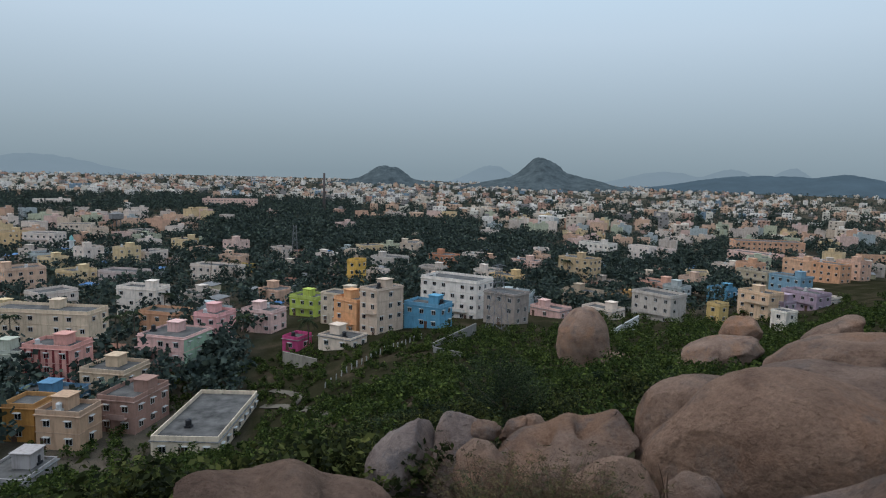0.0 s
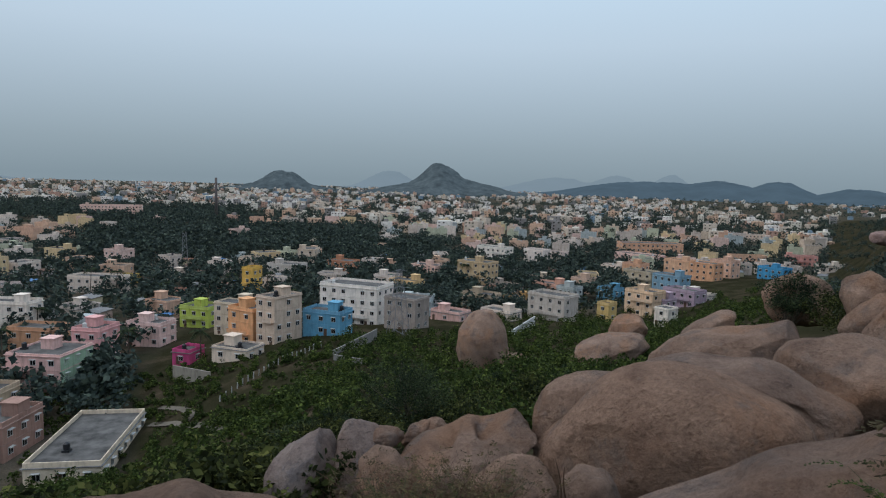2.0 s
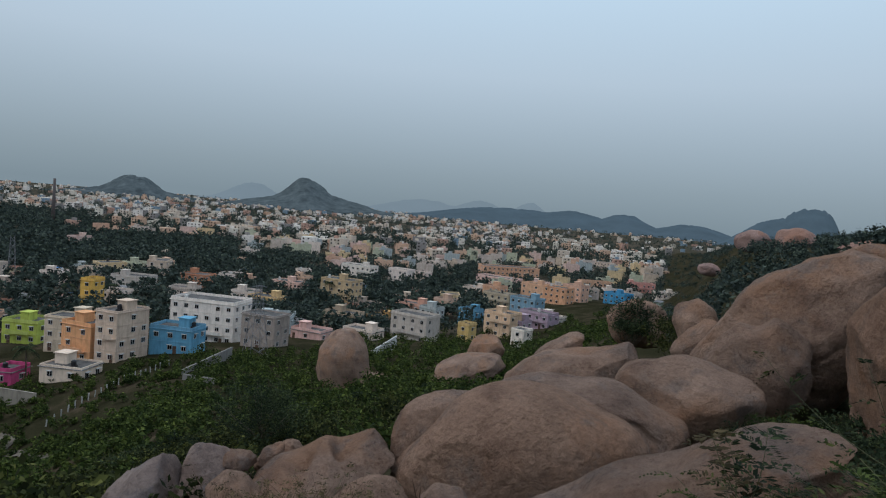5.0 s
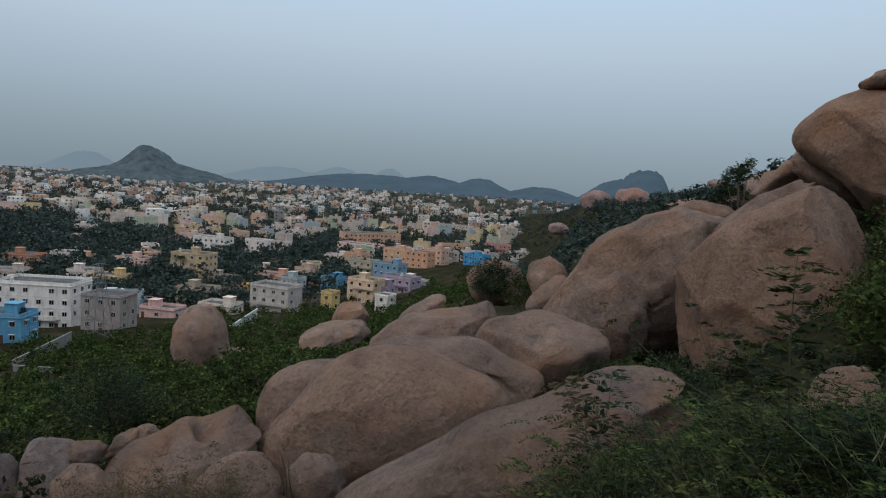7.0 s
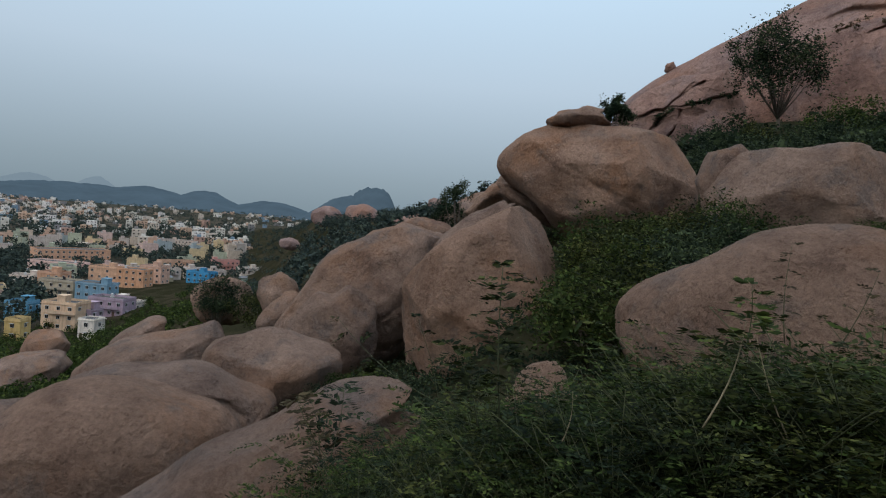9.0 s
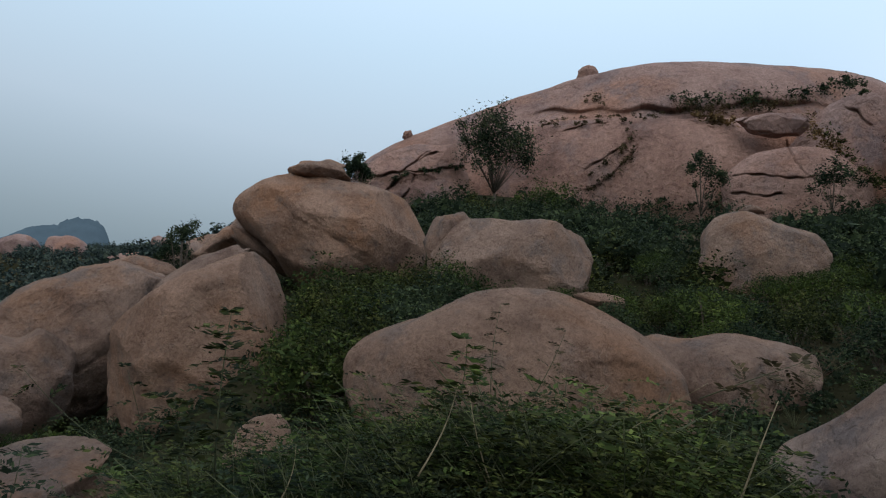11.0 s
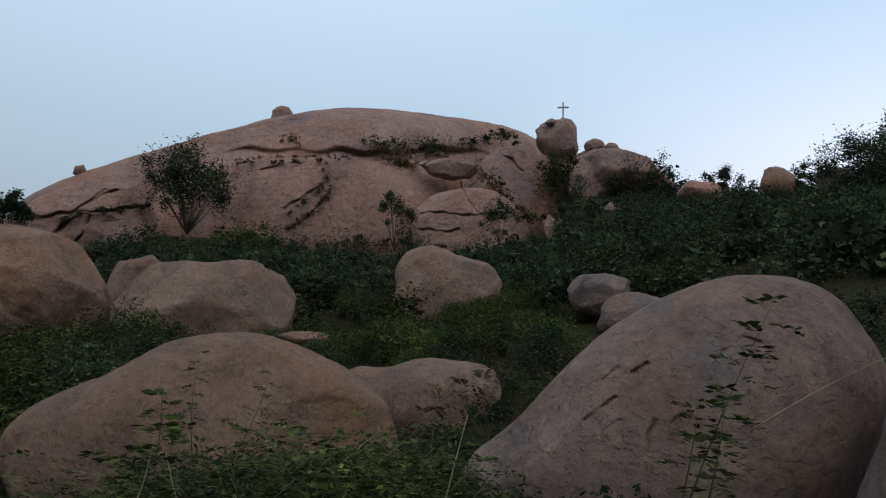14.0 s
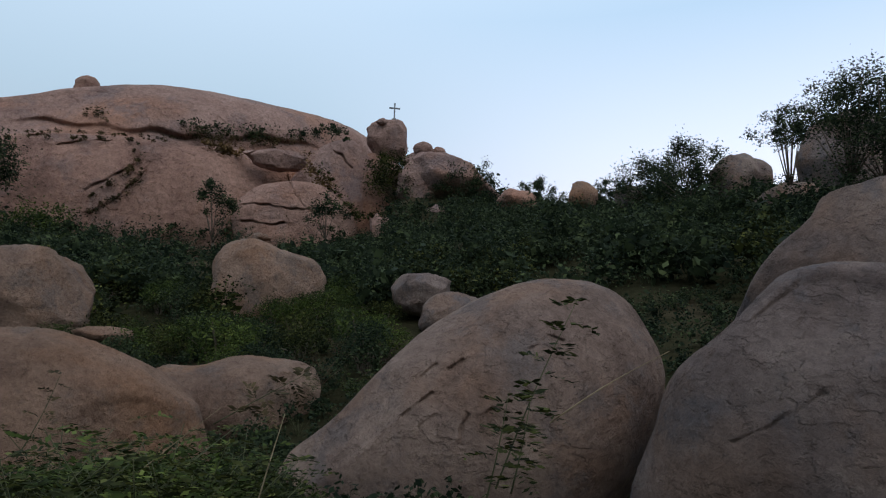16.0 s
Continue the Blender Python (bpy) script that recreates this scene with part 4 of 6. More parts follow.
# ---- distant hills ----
# bluish tints and emission imitate haze, most of all on FAR_PALE
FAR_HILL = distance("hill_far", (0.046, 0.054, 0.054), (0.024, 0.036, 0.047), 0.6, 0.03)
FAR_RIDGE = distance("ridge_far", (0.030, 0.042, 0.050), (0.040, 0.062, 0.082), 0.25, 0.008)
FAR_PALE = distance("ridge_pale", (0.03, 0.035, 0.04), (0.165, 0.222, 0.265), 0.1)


def hill(name, label, az, dist, peaks, depth, mat, foot=-5.0, rough=0.055):
    """A hill or ridge across the view: peaks are (offset in degrees, height in metres above the plain, half width in degrees, sharpness)."""
    a0, a1 = min(p[0] - 3 * p[2] for p in peaks), max(p[0] + 3 * p[2] for p in peaks)
    na, nd = 160, 30
    V = []
    for i in range(na):
        off = a0 + (a1 - a0) * i / (na - 1)
        ang = radians(az + off)
        top = max(h * math.exp(-(abs(off - c) / w) ** s) for c, h, w, s in peaks)
        for k in range(nd):
            u = k / (nd - 1) * 2 - 1
            r = dist + depth * u
            q = Vector((-math.sin(ang) * r, math.cos(ang) * r, 0))
            z = top * (1 - u * u) ** 1.2 * (1 + rough * 2 * noise.noise(q * (6 / depth))) + rough * top * noise.noise(q * (22 / depth)) * (1 - u * u)
            V.append((q.x, q.y, foot + z))
    V = np.array(V)
    I, K = np.meshgrid(np.arange(na - 1), np.arange(nd - 1), indexing="ij")
    Q = np.stack([I * nd + K, I * nd + K + 1, (I + 1) * nd + K + 1, (I + 1) * nd + K], -1).reshape(-1, 4)
    return tagged(new(name, array_mesh(name, V, Q, [mat], smooth=True)), label, "hill", kind="structure")


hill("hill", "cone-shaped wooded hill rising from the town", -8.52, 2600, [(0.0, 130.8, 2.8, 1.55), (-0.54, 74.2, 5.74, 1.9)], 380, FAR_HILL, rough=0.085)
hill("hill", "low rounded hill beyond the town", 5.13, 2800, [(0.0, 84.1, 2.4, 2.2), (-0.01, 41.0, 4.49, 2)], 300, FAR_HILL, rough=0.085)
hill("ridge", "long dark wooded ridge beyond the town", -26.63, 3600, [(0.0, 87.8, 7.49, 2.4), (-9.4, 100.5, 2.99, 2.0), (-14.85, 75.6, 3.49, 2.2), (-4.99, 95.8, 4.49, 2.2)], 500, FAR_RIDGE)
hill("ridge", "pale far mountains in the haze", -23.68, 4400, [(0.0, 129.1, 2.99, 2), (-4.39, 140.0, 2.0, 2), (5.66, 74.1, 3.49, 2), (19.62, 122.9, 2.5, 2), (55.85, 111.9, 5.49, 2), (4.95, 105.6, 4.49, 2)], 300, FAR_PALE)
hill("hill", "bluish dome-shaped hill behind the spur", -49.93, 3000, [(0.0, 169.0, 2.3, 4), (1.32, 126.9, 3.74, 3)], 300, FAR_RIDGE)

# ---- hillside scrub ----
scrub("hillside_scrub", "dense green scrub on the near hillside", [(42, -2, 16, 60, 330, 0.8, 1.7), (0, -32, 34, 70, 190, 1.1, 2.4)], 0.24, 154, 3, LEAF)
scrub("lower_scrub", "dense green scrub covering the lower hillside", [(42, -2, 60, 112, 420, 1.0, 2.4), (34, -10, 112, 140, 200, 0.9, 2.0), (24, -6, 138, 170, 260, 0.9, 2.0), (0, -32, 70, 175, 420, 1.3, 3.0), (-20, -42, 95, 250, 240, 1.4, 3.2), (-14, -40, 150, 300, 300, 1.5, 3.4)], 0.48, 110, 17, LEAF_BRIGHT)
scrub("fresh_scrub", "fresh green scrub below the whaleback boulders", [(-8, -26, 36, 110, 110, 1.2, 2.4), (16, 4, 24, 60, 40, 0.8, 1.5)], 0.34, 154, 18, LEAF_BRIGHT)
scrub("spur_scrub", "dark scrub over the far hill spur", [(-39, -62, 75, 330, 620, 1.5, 3.4), (-39.5, -60, 330, 1150, 1000, 2.5, 5.5)], 0.6, 66, 4, LEAF_FAR_HAZED)
scrub("dome_foot_scrub", "dark green thicket below the granite dome", [(-72, -155, 40, 86, 300, 1.3, 3.0), (-100, -135, 72, 118, 300, 1.2, 2.8)], 0.2, 200, 5, LEAF_DARK)
scrub("undergrowth", "low dark undergrowth between the boulders", [(-40, -150, 8.5, 26, 900, 0.3, 0.7), (-40, -150, 24, 46, 620, 0.5, 1.0), (-46, -130, 3.5, 9, 260, 0.25, 0.5)], 0.09, 88, 9, LEAF_DARK)
scrub("slope_thicket", "dense thicket of dark bushes on the upper slope", [(-72, -118, 36, 62, 100, 1.4, 2.9), (-112, -150, 24, 58, 130, 1.4, 2.7), (-122, -150, 58, 72, 40, 1.0, 1.8), (-138, -157, 34, 52, 46, 1.2, 2.3)], 0.17, 480, 15, LEAF_DARK)
scrub("green_thicket", "fresh green bushes scattered through the thicket", [(-72, -118, 30, 60, 26, 1.0, 2.0), (-112, -150, 24, 58, 36, 1.0, 2.0)], 0.17, 480, 16, LEAF)
zone(-82, -112, 20, 42, 46, 0.9, 1.7, "near")
zone(-98, -118, 19, 34, 30, 0.9, 1.5, "near")
zone(-69, -81, 15, 25, 34, 1.2, 2.0, "near")
zone(-69, -82, 25, 32, 22, 0.8, 1.3, "near")
zone(-70, -82, 9.5, 16, 24, 0.6, 1.0, "near")
zone(-44, -52, 16, 22, 6, 0.6, 1.0, "near")
zone(8, -6, 40, 60, 14, 1.2, 2.0)
zone(-4, -26, 36, 95, 40, 1.2, 2.2)
tree(*polar(-6.0, 46), float(land(*polar(-6.0, 46))), 5.2, 3.2, 11, LEAF_DARK, 0.2, 80, 26, "wide dark shrub tree on the green slope")
tree(*polar(-37.5, 58), float(land(*polar(-37.5, 58))), 6.0, 2.3, 12, LEAF_DARK, 0.2, 70, 26, "dark round tree above the boulders")
tree(*polar(-41.2, 52), float(land(*polar(-41.2, 52))), 4.5, 2.4, 13, LEAF, 0.2, 60, 26, "green bushy tree behind the boulders")
tree(*polar(-56.6, 48), float(land(*polar(-56.6, 48))) + 1.5, 4.0, 1.4, 14, LEAF_DARK, 0.2, 36, 18, "small open tree on the ridge shoulder")

# ---- town ----
WINDOWS = {}


def window_mesh(w, h, shade):
    key = (w, h, shade)
    if key not in WINDOWS:
        g = Geo()
        t = 0.07
        for x0, x1, z0, z1 in ((-w / 2, -w / 2 + t, 0, h), (w / 2 - t, w / 2, 0, h), (-t / 2, t / 2, 0, h), (-w / 2 + t, -t / 2, 0, t), (t / 2, w / 2 - t, 0, t), (-w / 2 + t, -t / 2, h - t, h), (t / 2, w / 2 - t, h - t, h)):
            g.box(x0, -0.08, z0, x1, 0.05, z1, 0)
        if shade:
            g.box(-w / 2, -0.6, h, w / 2, 0.05, h + 0.10, 0)
        g.weld()
        p = Geo()
        p.box(-w / 2 + t, -0.02, t, w / 2 - t, 0.04, h - t)
        WINDOWS[key] = g.mesh("window", [SHADE_WHITE]), p.mesh("pane", [PANE])
    return WINDOWS[key]


PLOTS = []


def house(x, y, turn, w, d, floors, colour, label, group="", windows=True, rng=None, name="house", trim=None):
    """A flat-roofed town house: walls with slab bands, parapet, stair room, water tank and windows with sunshades."""
    rng = rng or random.Random(int(x * 13 + y * 7))
    e = empty(name, pose(x, y, float(land(x, y)), 0, 0, turn), label, "house", group)
    PLOTS.append((x, y, max(w, d) * 0.62))
    colour = tuple(min(0.8, c * k) for c, k in zip(colour, (1.32, 1.13, 0.99)))
    h, wall = floors * 3.15, paint(colour)
    tr = paint(trim or tuple(min(0.7, c * 0.85 + 0.04) for c in colour))
    hw, hd = w / 2, d / 2
    g = Geo()
    g.box(-hw, -hd, -2.0, hw, hd, h)
    part("wall", g, wall, e)
    g = Geo()
    for k in range(1, floors + 1):
        o = 0.10 if k < floors else 0.28
        g.box(-hw - o, -hd - o, k * 3.15 - 0.10, hw + o, hd + o, k * 3.15 + 0.04)
    part("roof", g, [CONCRETE if floors < 2 else tr], e, "weathered roof slab and floor bands")
    g = Geo()
    top = h + 0.9 if rng.random() < 0.85 else h + 0.5
    for x0, y0, x1, y1 in ((-hw, -hd, hw, -hd + 0.16), (-hw, hd - 0.16, hw, hd), (-hw, -hd + 0.16, -hw + 0.16, hd - 0.16), (hw - 0.16, -hd + 0.16, hw, hd - 0.16)):
        g.box(x0, y0, h + 0.045, x1, y1, top)
    part("parapet", g, tr if rng.random() < 0.5 else wall, e)
    g = Geo()
    g.box(-hw + 0.2, -hd + 0.2, h + 0.045, hw - 0.2, hd - 0.2, h + 0.10)
    part("terrace", g, TERRACE, e, "stained concrete terrace")
    if "stripes" in label:
        g = Geo()
        for i in range(7):
            u = -hw + (i + 0.5) * w / 7
            g.box(u - 0.28, -hd - 0.05, 0.3, u + 0.28, -hd + 0.01, h - 0.12)
        part("stripe", g, paint((0.22, 0.04, 0.04)), e, "dark red painted stripes")
    if "mint" in label and "pink" in label:
        g = Geo()
        g.box(hw - 0.02, -hd, -1.0, hw + 0.03, hd, h - 0.12)
        part("side_wall", g, paint((0.36, 0.48, 0.33)), e, "mint green side wall")
        for k in range(floors):
            g = Geo()
            g.box(-hw, -hd - 1.3, k * 3.15 - 0.1, -hw + 0.45 * w, -hd - 0.11, k * 3.15 + 0.05)
            g.box(-hw, -hd - 1.3, k * 3.15 + 0.05, -hw + 0.45 * w, -hd - 1.2, k * 3.15 + 0.8)
            part("balcony", g, tr, e)
        g = Geo()
        g.box(0.12 * w, -hd - 0.05, 0.6, 0.12 * w + 0.7, -hd + 0.02, h - 1.2)
        part("stair_window", g, PANE, e, "tall narrow dark window")
    if rng.random() < 0.75 and w > 6 and name == "house":
        g = Geo()
        sx, sy = rng.uniform(-hw + 2, hw - 2), rng.uniform(-0.2, hd - 1.9)
        g.box(sx - 1.5, sy - 1.6, h + 0.1, sx + 1.5, sy + 1.6, h + 2.5)
        g.box(sx - 1.75, sy - 1.85, h + 2.5, sx + 1.75, sy + 1.85, h + 2.64)
        part("stair_room", g, wall, e)
    if rng.random() < 0.5:
        g = Geo()
        sx, sy = rng.uniform(-hw + 1, hw - 1), rng.uniform(-hd + 1, hd - 1)
        g.tube([(sx, sy, h + 0.5), (sx, sy, h + 1.5), (sx, sy, h + 1.75)], [0.55, 0.55, 0.2], 10)
        g.box(sx - 0.6, sy - 0.6, h + 0.1, sx + 0.6, sy + 0.6, h + 0.5)
        part("water_tank", g, TANK_BLACK if rng.random() < 0.6 else SHADE_WHITE, e)
    if windows:
        shade = rng.random() < 0.8
        me = window_mesh(1.3, 1.3, shade)
        for k in range(floors):
            for side, length in ((0, w), (1, d), (3, d)):
                n = max(1, int(length / 3.4))
                for i in range(n):
                    if rng.random() < 0.12:
                        continue
                    u = (i + 0.5) / n * length - length / 2
                    m = {0: pose(u, -hd, 0), 1: pose(hw, u, 0, 0, 0, 90), 3: pose(-hw, u, 0, 0, 0, -90)}[side]
                    ob = part("window", me[0], None, e)
                    part("pane", me[1], None, ob)
                    ob.matrix_basis = m @ pose(0, 0, k * 3.15 + 1.0)
        g = Geo()
        g.box(-0.5, -0.06, 0.0, 0.5, 0.03, 2.1)
        ob = part("door", g, STEM_RED, e)
        ob.matrix_basis = pose(rng.uniform(-hw + 1, hw - 1), -hd, 0)
    if floors > 1 and rng.random() < 0.55:
        k = rng.randrange(1, floors)
        bw = rng.uniform(0.35, 0.8) * w
        bx = rng.uniform(-hw + bw / 2, hw - bw / 2)
        g = Geo()
        g.box(bx - bw / 2, -hd - 1.2, k * 3.15 - 0.14, bx + bw / 2, -hd - 0.11, k * 3.15)
        g.box(bx - bw / 2, -hd - 1.2, k * 3.15, bx + bw / 2, -hd - 1.1, k * 3.15 + 0.9)
        part("balcony", g, tr, e)
    return e


house(-100.9, 215.5, -11, 14.7, 7.8, 3, (.62, .60, .58), "tall white plastered house with a flat roof")
house(-110.6, 178.4, -4, 29.7, 9.3, 3, (.52, .46, .37), "long cream apartment block with many small windows")
house(-86.7, 143.0, -5, 11.5, 7.8, 3, (.52, .30, .28), "pink house with dark red upright stripes")
house(-65.8, 157.0, -13, 12.7, 11.7, 3, (.55, .40, .40), "pink and mint house with arched balconies")
house(-84.0, 193.7, -13, 12.9, 8.3, 2, (.42, .26, .17), "salmon house with a flat roof")
house(-63.8, 179.1, -16, 7.5, 8.9, 3, (.56, .34, .36), "pink plastered house with a flat roof")
house(-55.1, 197.4, -20, 10.9, 8.0, 2, (.58, .46, .46), "pale pink house with a roof terrace")
house(-45.6, 220.9, -24, 10.8, 8.9, 2, (.34, .45, .10), "lime green house with a flat roof")
house(-32.1, 203.6, -27, 10.7, 7.2, 3, (.46, .43, .36), "grey-cream house with balconies")
house(-24.8, 183.5, -40, 9.6, 8.0, 3, (.56, .33, .18), "orange plastered house beside a beige block")
house(-16.8, 178.9, -40, 6.8, 10.3, 4, (.48, .42, .36), "beige four-storey house with sunshades over windows")
house(-36.6, 273.3, -25, 5.0, 7.1, 4, (.55, .38, .10), "narrow yellow four-storey house with balconies")
house(5.0, 213.5, -30, 21.0, 12.0, 4, (.66, .62, .62), "large white and pale pink apartment house")
house(-3.8, 182.5, -28, 11.6, 7.6, 2, (.10, .30, .48), "bright blue flat-roofed house on a corner")
house(19.8, 195.1, -39, 11.2, 8.0, 3, (.26, .245, .235), "unpainted grey concrete house")
house(-38.8, 171.1, -23, 5.0, 6.3, 1, (.42, .07, .20), "magenta single-storey house with a parapet")
house(-25.5, 164.8, -27, 10.1, 7.4, 1, (.55, .50, .44), "low white house with a terrace roof")
house(64.6, 302.7, -45, 16.8, 10.2, 4, (.42, .35, .23), "tan four-storey block with sunshaded windows")
house(97.3, 404.9, -47, 21.7, 9.9, 3, (.64, .62, .61), "white house with a tall dark doorway")
house(121.1, 390.8, -50, 14.5, 8.8, 3, (.58, .57, .57), "white and grey house with a roof room")
house(137.8, 410.3, -52, 18.7, 9.0, 2, (.58, .52, .50), "pale house with a white parapet")
house(45.4, 338.3, -41, 15.9, 9.2, 2, (.56, .42, .38), "pale pink house with a flat roof")
house(54.5, 247.5, -45, 13.7, 8.2, 2, (.33, .29, .23), "tan house with a bare parapet")
house(72.6, 257.4, -49, 10.7, 7.8, 1, (.38, .25, .11), "ochre shed with a flat roof")
house(77.3, 227.2, -52, 15.8, 9.5, 3, (.40, .40, .39), "grey plastered house with a large roof terrace")
house(37.7, 219.4, -43, 12.0, 7.3, 1, (.56, .40, .39), "low pink house with a white parapet")
house(56.4, 222.0, -47, 12.3, 8.1, 1, (.58, .54, .50), "low white house behind a boulder")
house(117.2, 234.7, -60, 12.4, 8.8, 3, (.54, .43, .32), "peach three-storey block with small windows")
house(112.0, 207.9, -61, 5.4, 5.9, 2, (.62, .61, .59), "small white house with a porch")
house(149.9, 275.5, -62, 14.3, 8.6, 3, (.16, .30, .42), "blue house with a balcony")
house(139.6, 245.0, -63, 14.5, 8.7, 2, (.32, .27, .36), "lilac house with a flat roof")
house(114.1, 260.5, -57, 8.7, 7.2, 2, (.08, .24, .38), "small bright blue house with a flat roof")
house(97.9, 225.8, -56, 5.0, 5.5, 2, (.50, .40, .18), "small yellow house with a flat roof")
house(91.6, 274.0, -51, 12.4, 8.4, 2, (.50, .31, .25), "salmon house with a white parapet")
house(96.7, 263.2, -53, 8.6, 7.1, 2, (.32, .39, .42), "pale blue house with a flat roof")
house(194.6, 321.5, -64, 15.1, 8.8, 3, (.50, .31, .20), "orange house with open balconies")
house(213.2, 333.2, -66, 13.1, 8.7, 3, (.52, .37, .30), "peach house with a roof room")
house(0.8, 353.8, -33, 13.9, 10.4, 2, (.38, .20, .13), "rust-coloured house among trees")
house(-18.5, 264.2, -29, 5.0, 5.7, 1, (.24, .46, .28), "low house with a pale green wall")
house(-101.6, 289.9, -17, 22.2, 9.6, 2, (.56, .53, .50), "white house behind palm trees")
house(-75.5, 115.2, -3, 5.9, 6.5, 2, (.36, .20, .06), "ochre brown house with a flat roof")
house(-66.5, 112.1, -5, 8.2, 6.3, 2, (.40, .30, .22), "brown half-plastered brick house")
house(-59.7, 122.4, -10, 7.8, 10.9, 2, (.26, .18, .16), "dark unfinished house with a bare roof")
house(-80.3, 129.1, -4, 12.2, 8.3, 1, (.08, .20, .34), "low blue-roofed workshop with a terrace")
house(-100.9, 148.2, -2, 9.2, 7.1, 2, (.36, .42, .38), "mint green house with a flat roof")
house(-70.9, 137.3, -9, 10.4, 9.0, 2, (.44, .37, .28), "cream house with a cluttered roof")
house(-254.7, 447.5, 14, 20.5, 12.0, 3, (.54, .50, .44), "cream apartment house with a roof canopy")
house(-254.3, 381.2, -2, 14.4, 11.0, 3, (.50, .40, .24), "yellow and grey apartment house")
house(-235.2, 379.5, -4, 19.1, 11.5, 3, (.58, .56, .54), "white house with long balconies")
house(-265.6, 805.1, 12, 63.9, 20.0, 4, (.56, .44, .40), "long pink and white apartment block far off")
house(-456.6, 753.8, 23, 36.9, 16.0, 3, (.60, .59, .57), "white block beyond the trees")
house(-132.8, 267.3, -10, 17.7, 9.8, 2, (.44, .40, .40), "grey-pink house beside the road")
house(-80.8, 324.2, -22, 14.7, 9.2, 1, (.50, .46, .42), "low pale house beside a mast")
house(-97.3, 313.1, -19, 8.0, 8.3, 1, (.46, .36, .12), "low yellow shed with a flat roof")
house(-49.6, 285.9, -26, 10.3, 7.8, 1, (.50, .35, .30), "low pink-roofed house by the trees")
house(28.8, 285.3, -39, 13.7, 8.2, 2, (.52, .40, .22), "pale orange house among trees")
house(75.6, 290.4, -48, 14.2, 8.2, 1, (.36, .33, .30), "low grey house below trees")
house(113.1, 289.0, -54, 9.7, 7.3, 2, (.46, .36, .30), "tan house with a flat roof")
house(149.5, 339.6, -57, 12.5, 7.7, 2, (.56, .52, .48), "white house with a brown porch")
house(194.0, 399.7, -59, 30.3, 12.2, 2, (.56, .44, .42), "long pale pink house")
house(143.9, 293.5, -59, 15.7, 7.9, 3, (.36, .34, .27), "olive house with a balcony")
house(-29.9, 288.0, -27, 10.0, 7.4, 2, (.56, .52, .49), "white house with balconies")
house(-27.6, 336.0, -28, 16.9, 10.9, 2, (.44, .44, .43), "pale grey house among trees")
house(-64.5, 94.4, -2, 7.8, 8.0, 1, (.30, .31, .33), "low grey shed with a weathered roof")
house(154.7, 322.5, -59, 11.0, 8.6, 3, (.50, .32, .22), "orange house with a stair tower")
house(189.4, 337.7, -62, 16.8, 9.0, 3, (.52, .36, .26), "peach house with open floors")
house(226.2, 450.8, -9, 44.8, 16.0, 3, (.52, .34, .24), "long orange apartment house")
house(408.9, 599.1, -18, 48.1, 14.0, 2, (.56, .50, .44), "long cream house row")
house(238.3, 325.1, -69, 14.9, 8.9, 2, (.05, .26, .50), "vivid blue flat-roofed house")
house(301.8, 355.4, -18, 20.2, 9.0, 1, (.58, .56, .53), "low white house at the foot of the hill")
house(311.4, 399.9, -16, 20.4, 8.0, 2, (.54, .30, .28), "pink house with a white roof room")
house(271.0, 399.1, -12, 23.3, 9.0, 2, (.50, .35, .26), "long row of salmon houses")
house(123.3, 235.5, -61, 11.3, 7.6, 2, (.34, .29, .38), "lilac house with a sheet roof")
house(147.8, 249.4, -64, 12.8, 7.7, 1, (.55, .54, .52), "low white house by a tree")

# the long low hall at the foot of the hill
house(-43.8, 118.9, 0.5, 11.6, 24.1, 1, (0.56, 0.52, 0.44), "long low cream hall with a stained terrace roof", name="hall")


def near_plot(x, y, r):
    return any((x - a) ** 2 + (y - b) ** 2 < (r + s) ** 2 for a, b, s in PLOTS)


# ---- more houses of the near town ----
TINTS = [(0.47, 0.42, 0.36), (0.54, 0.52, 0.50), (0.50, 0.38, 0.30), (0.52, 0.42, 0.40), (0.44, 0.42, 0.40), (0.50, 0.43, 0.28), (0.30, 0.38, 0.42), (0.46, 0.33, 0.26), (0.36, 0.42, 0.34)]
TINT_WORDS = ["cream", "white", "orange-brown", "pale pink", "grey", "yellow ochre", "pale blue", "brick-coloured", "pale green"]
TR = random.Random(21)


def wooded(x, y):
    """The wooded belt through the middle of the town."""
    az, r = math.degrees(math.atan2(-x, y)), math.hypot(x, y)
    if 20 <= az and 800 < r < 1250 or 8 <= az < 20 and 410 < r < 1060 or -3 < az < 8 and 410 < r < 660:
        return 0.98
    if -10 < az <= -3 and 400 < r < 560:
        return 0.8
    if 3 < az < 17 and 238 < r <= 330:
        return 0.35
    return 0.42 + 0.45 * noise.noise(Vector((x * 0.006, y * 0.006, 3.0)))


def yard(x, y):
    """Keeps clear the yards before the larger houses."""
    r, az = math.hypot(x, y), math.atan2(-x, y)
    return any(abs(math.atan2(-a, b) - az) * r < s + 7 and -3 < math.hypot(a, b) - r < 34 for a, b, s in YARDS)


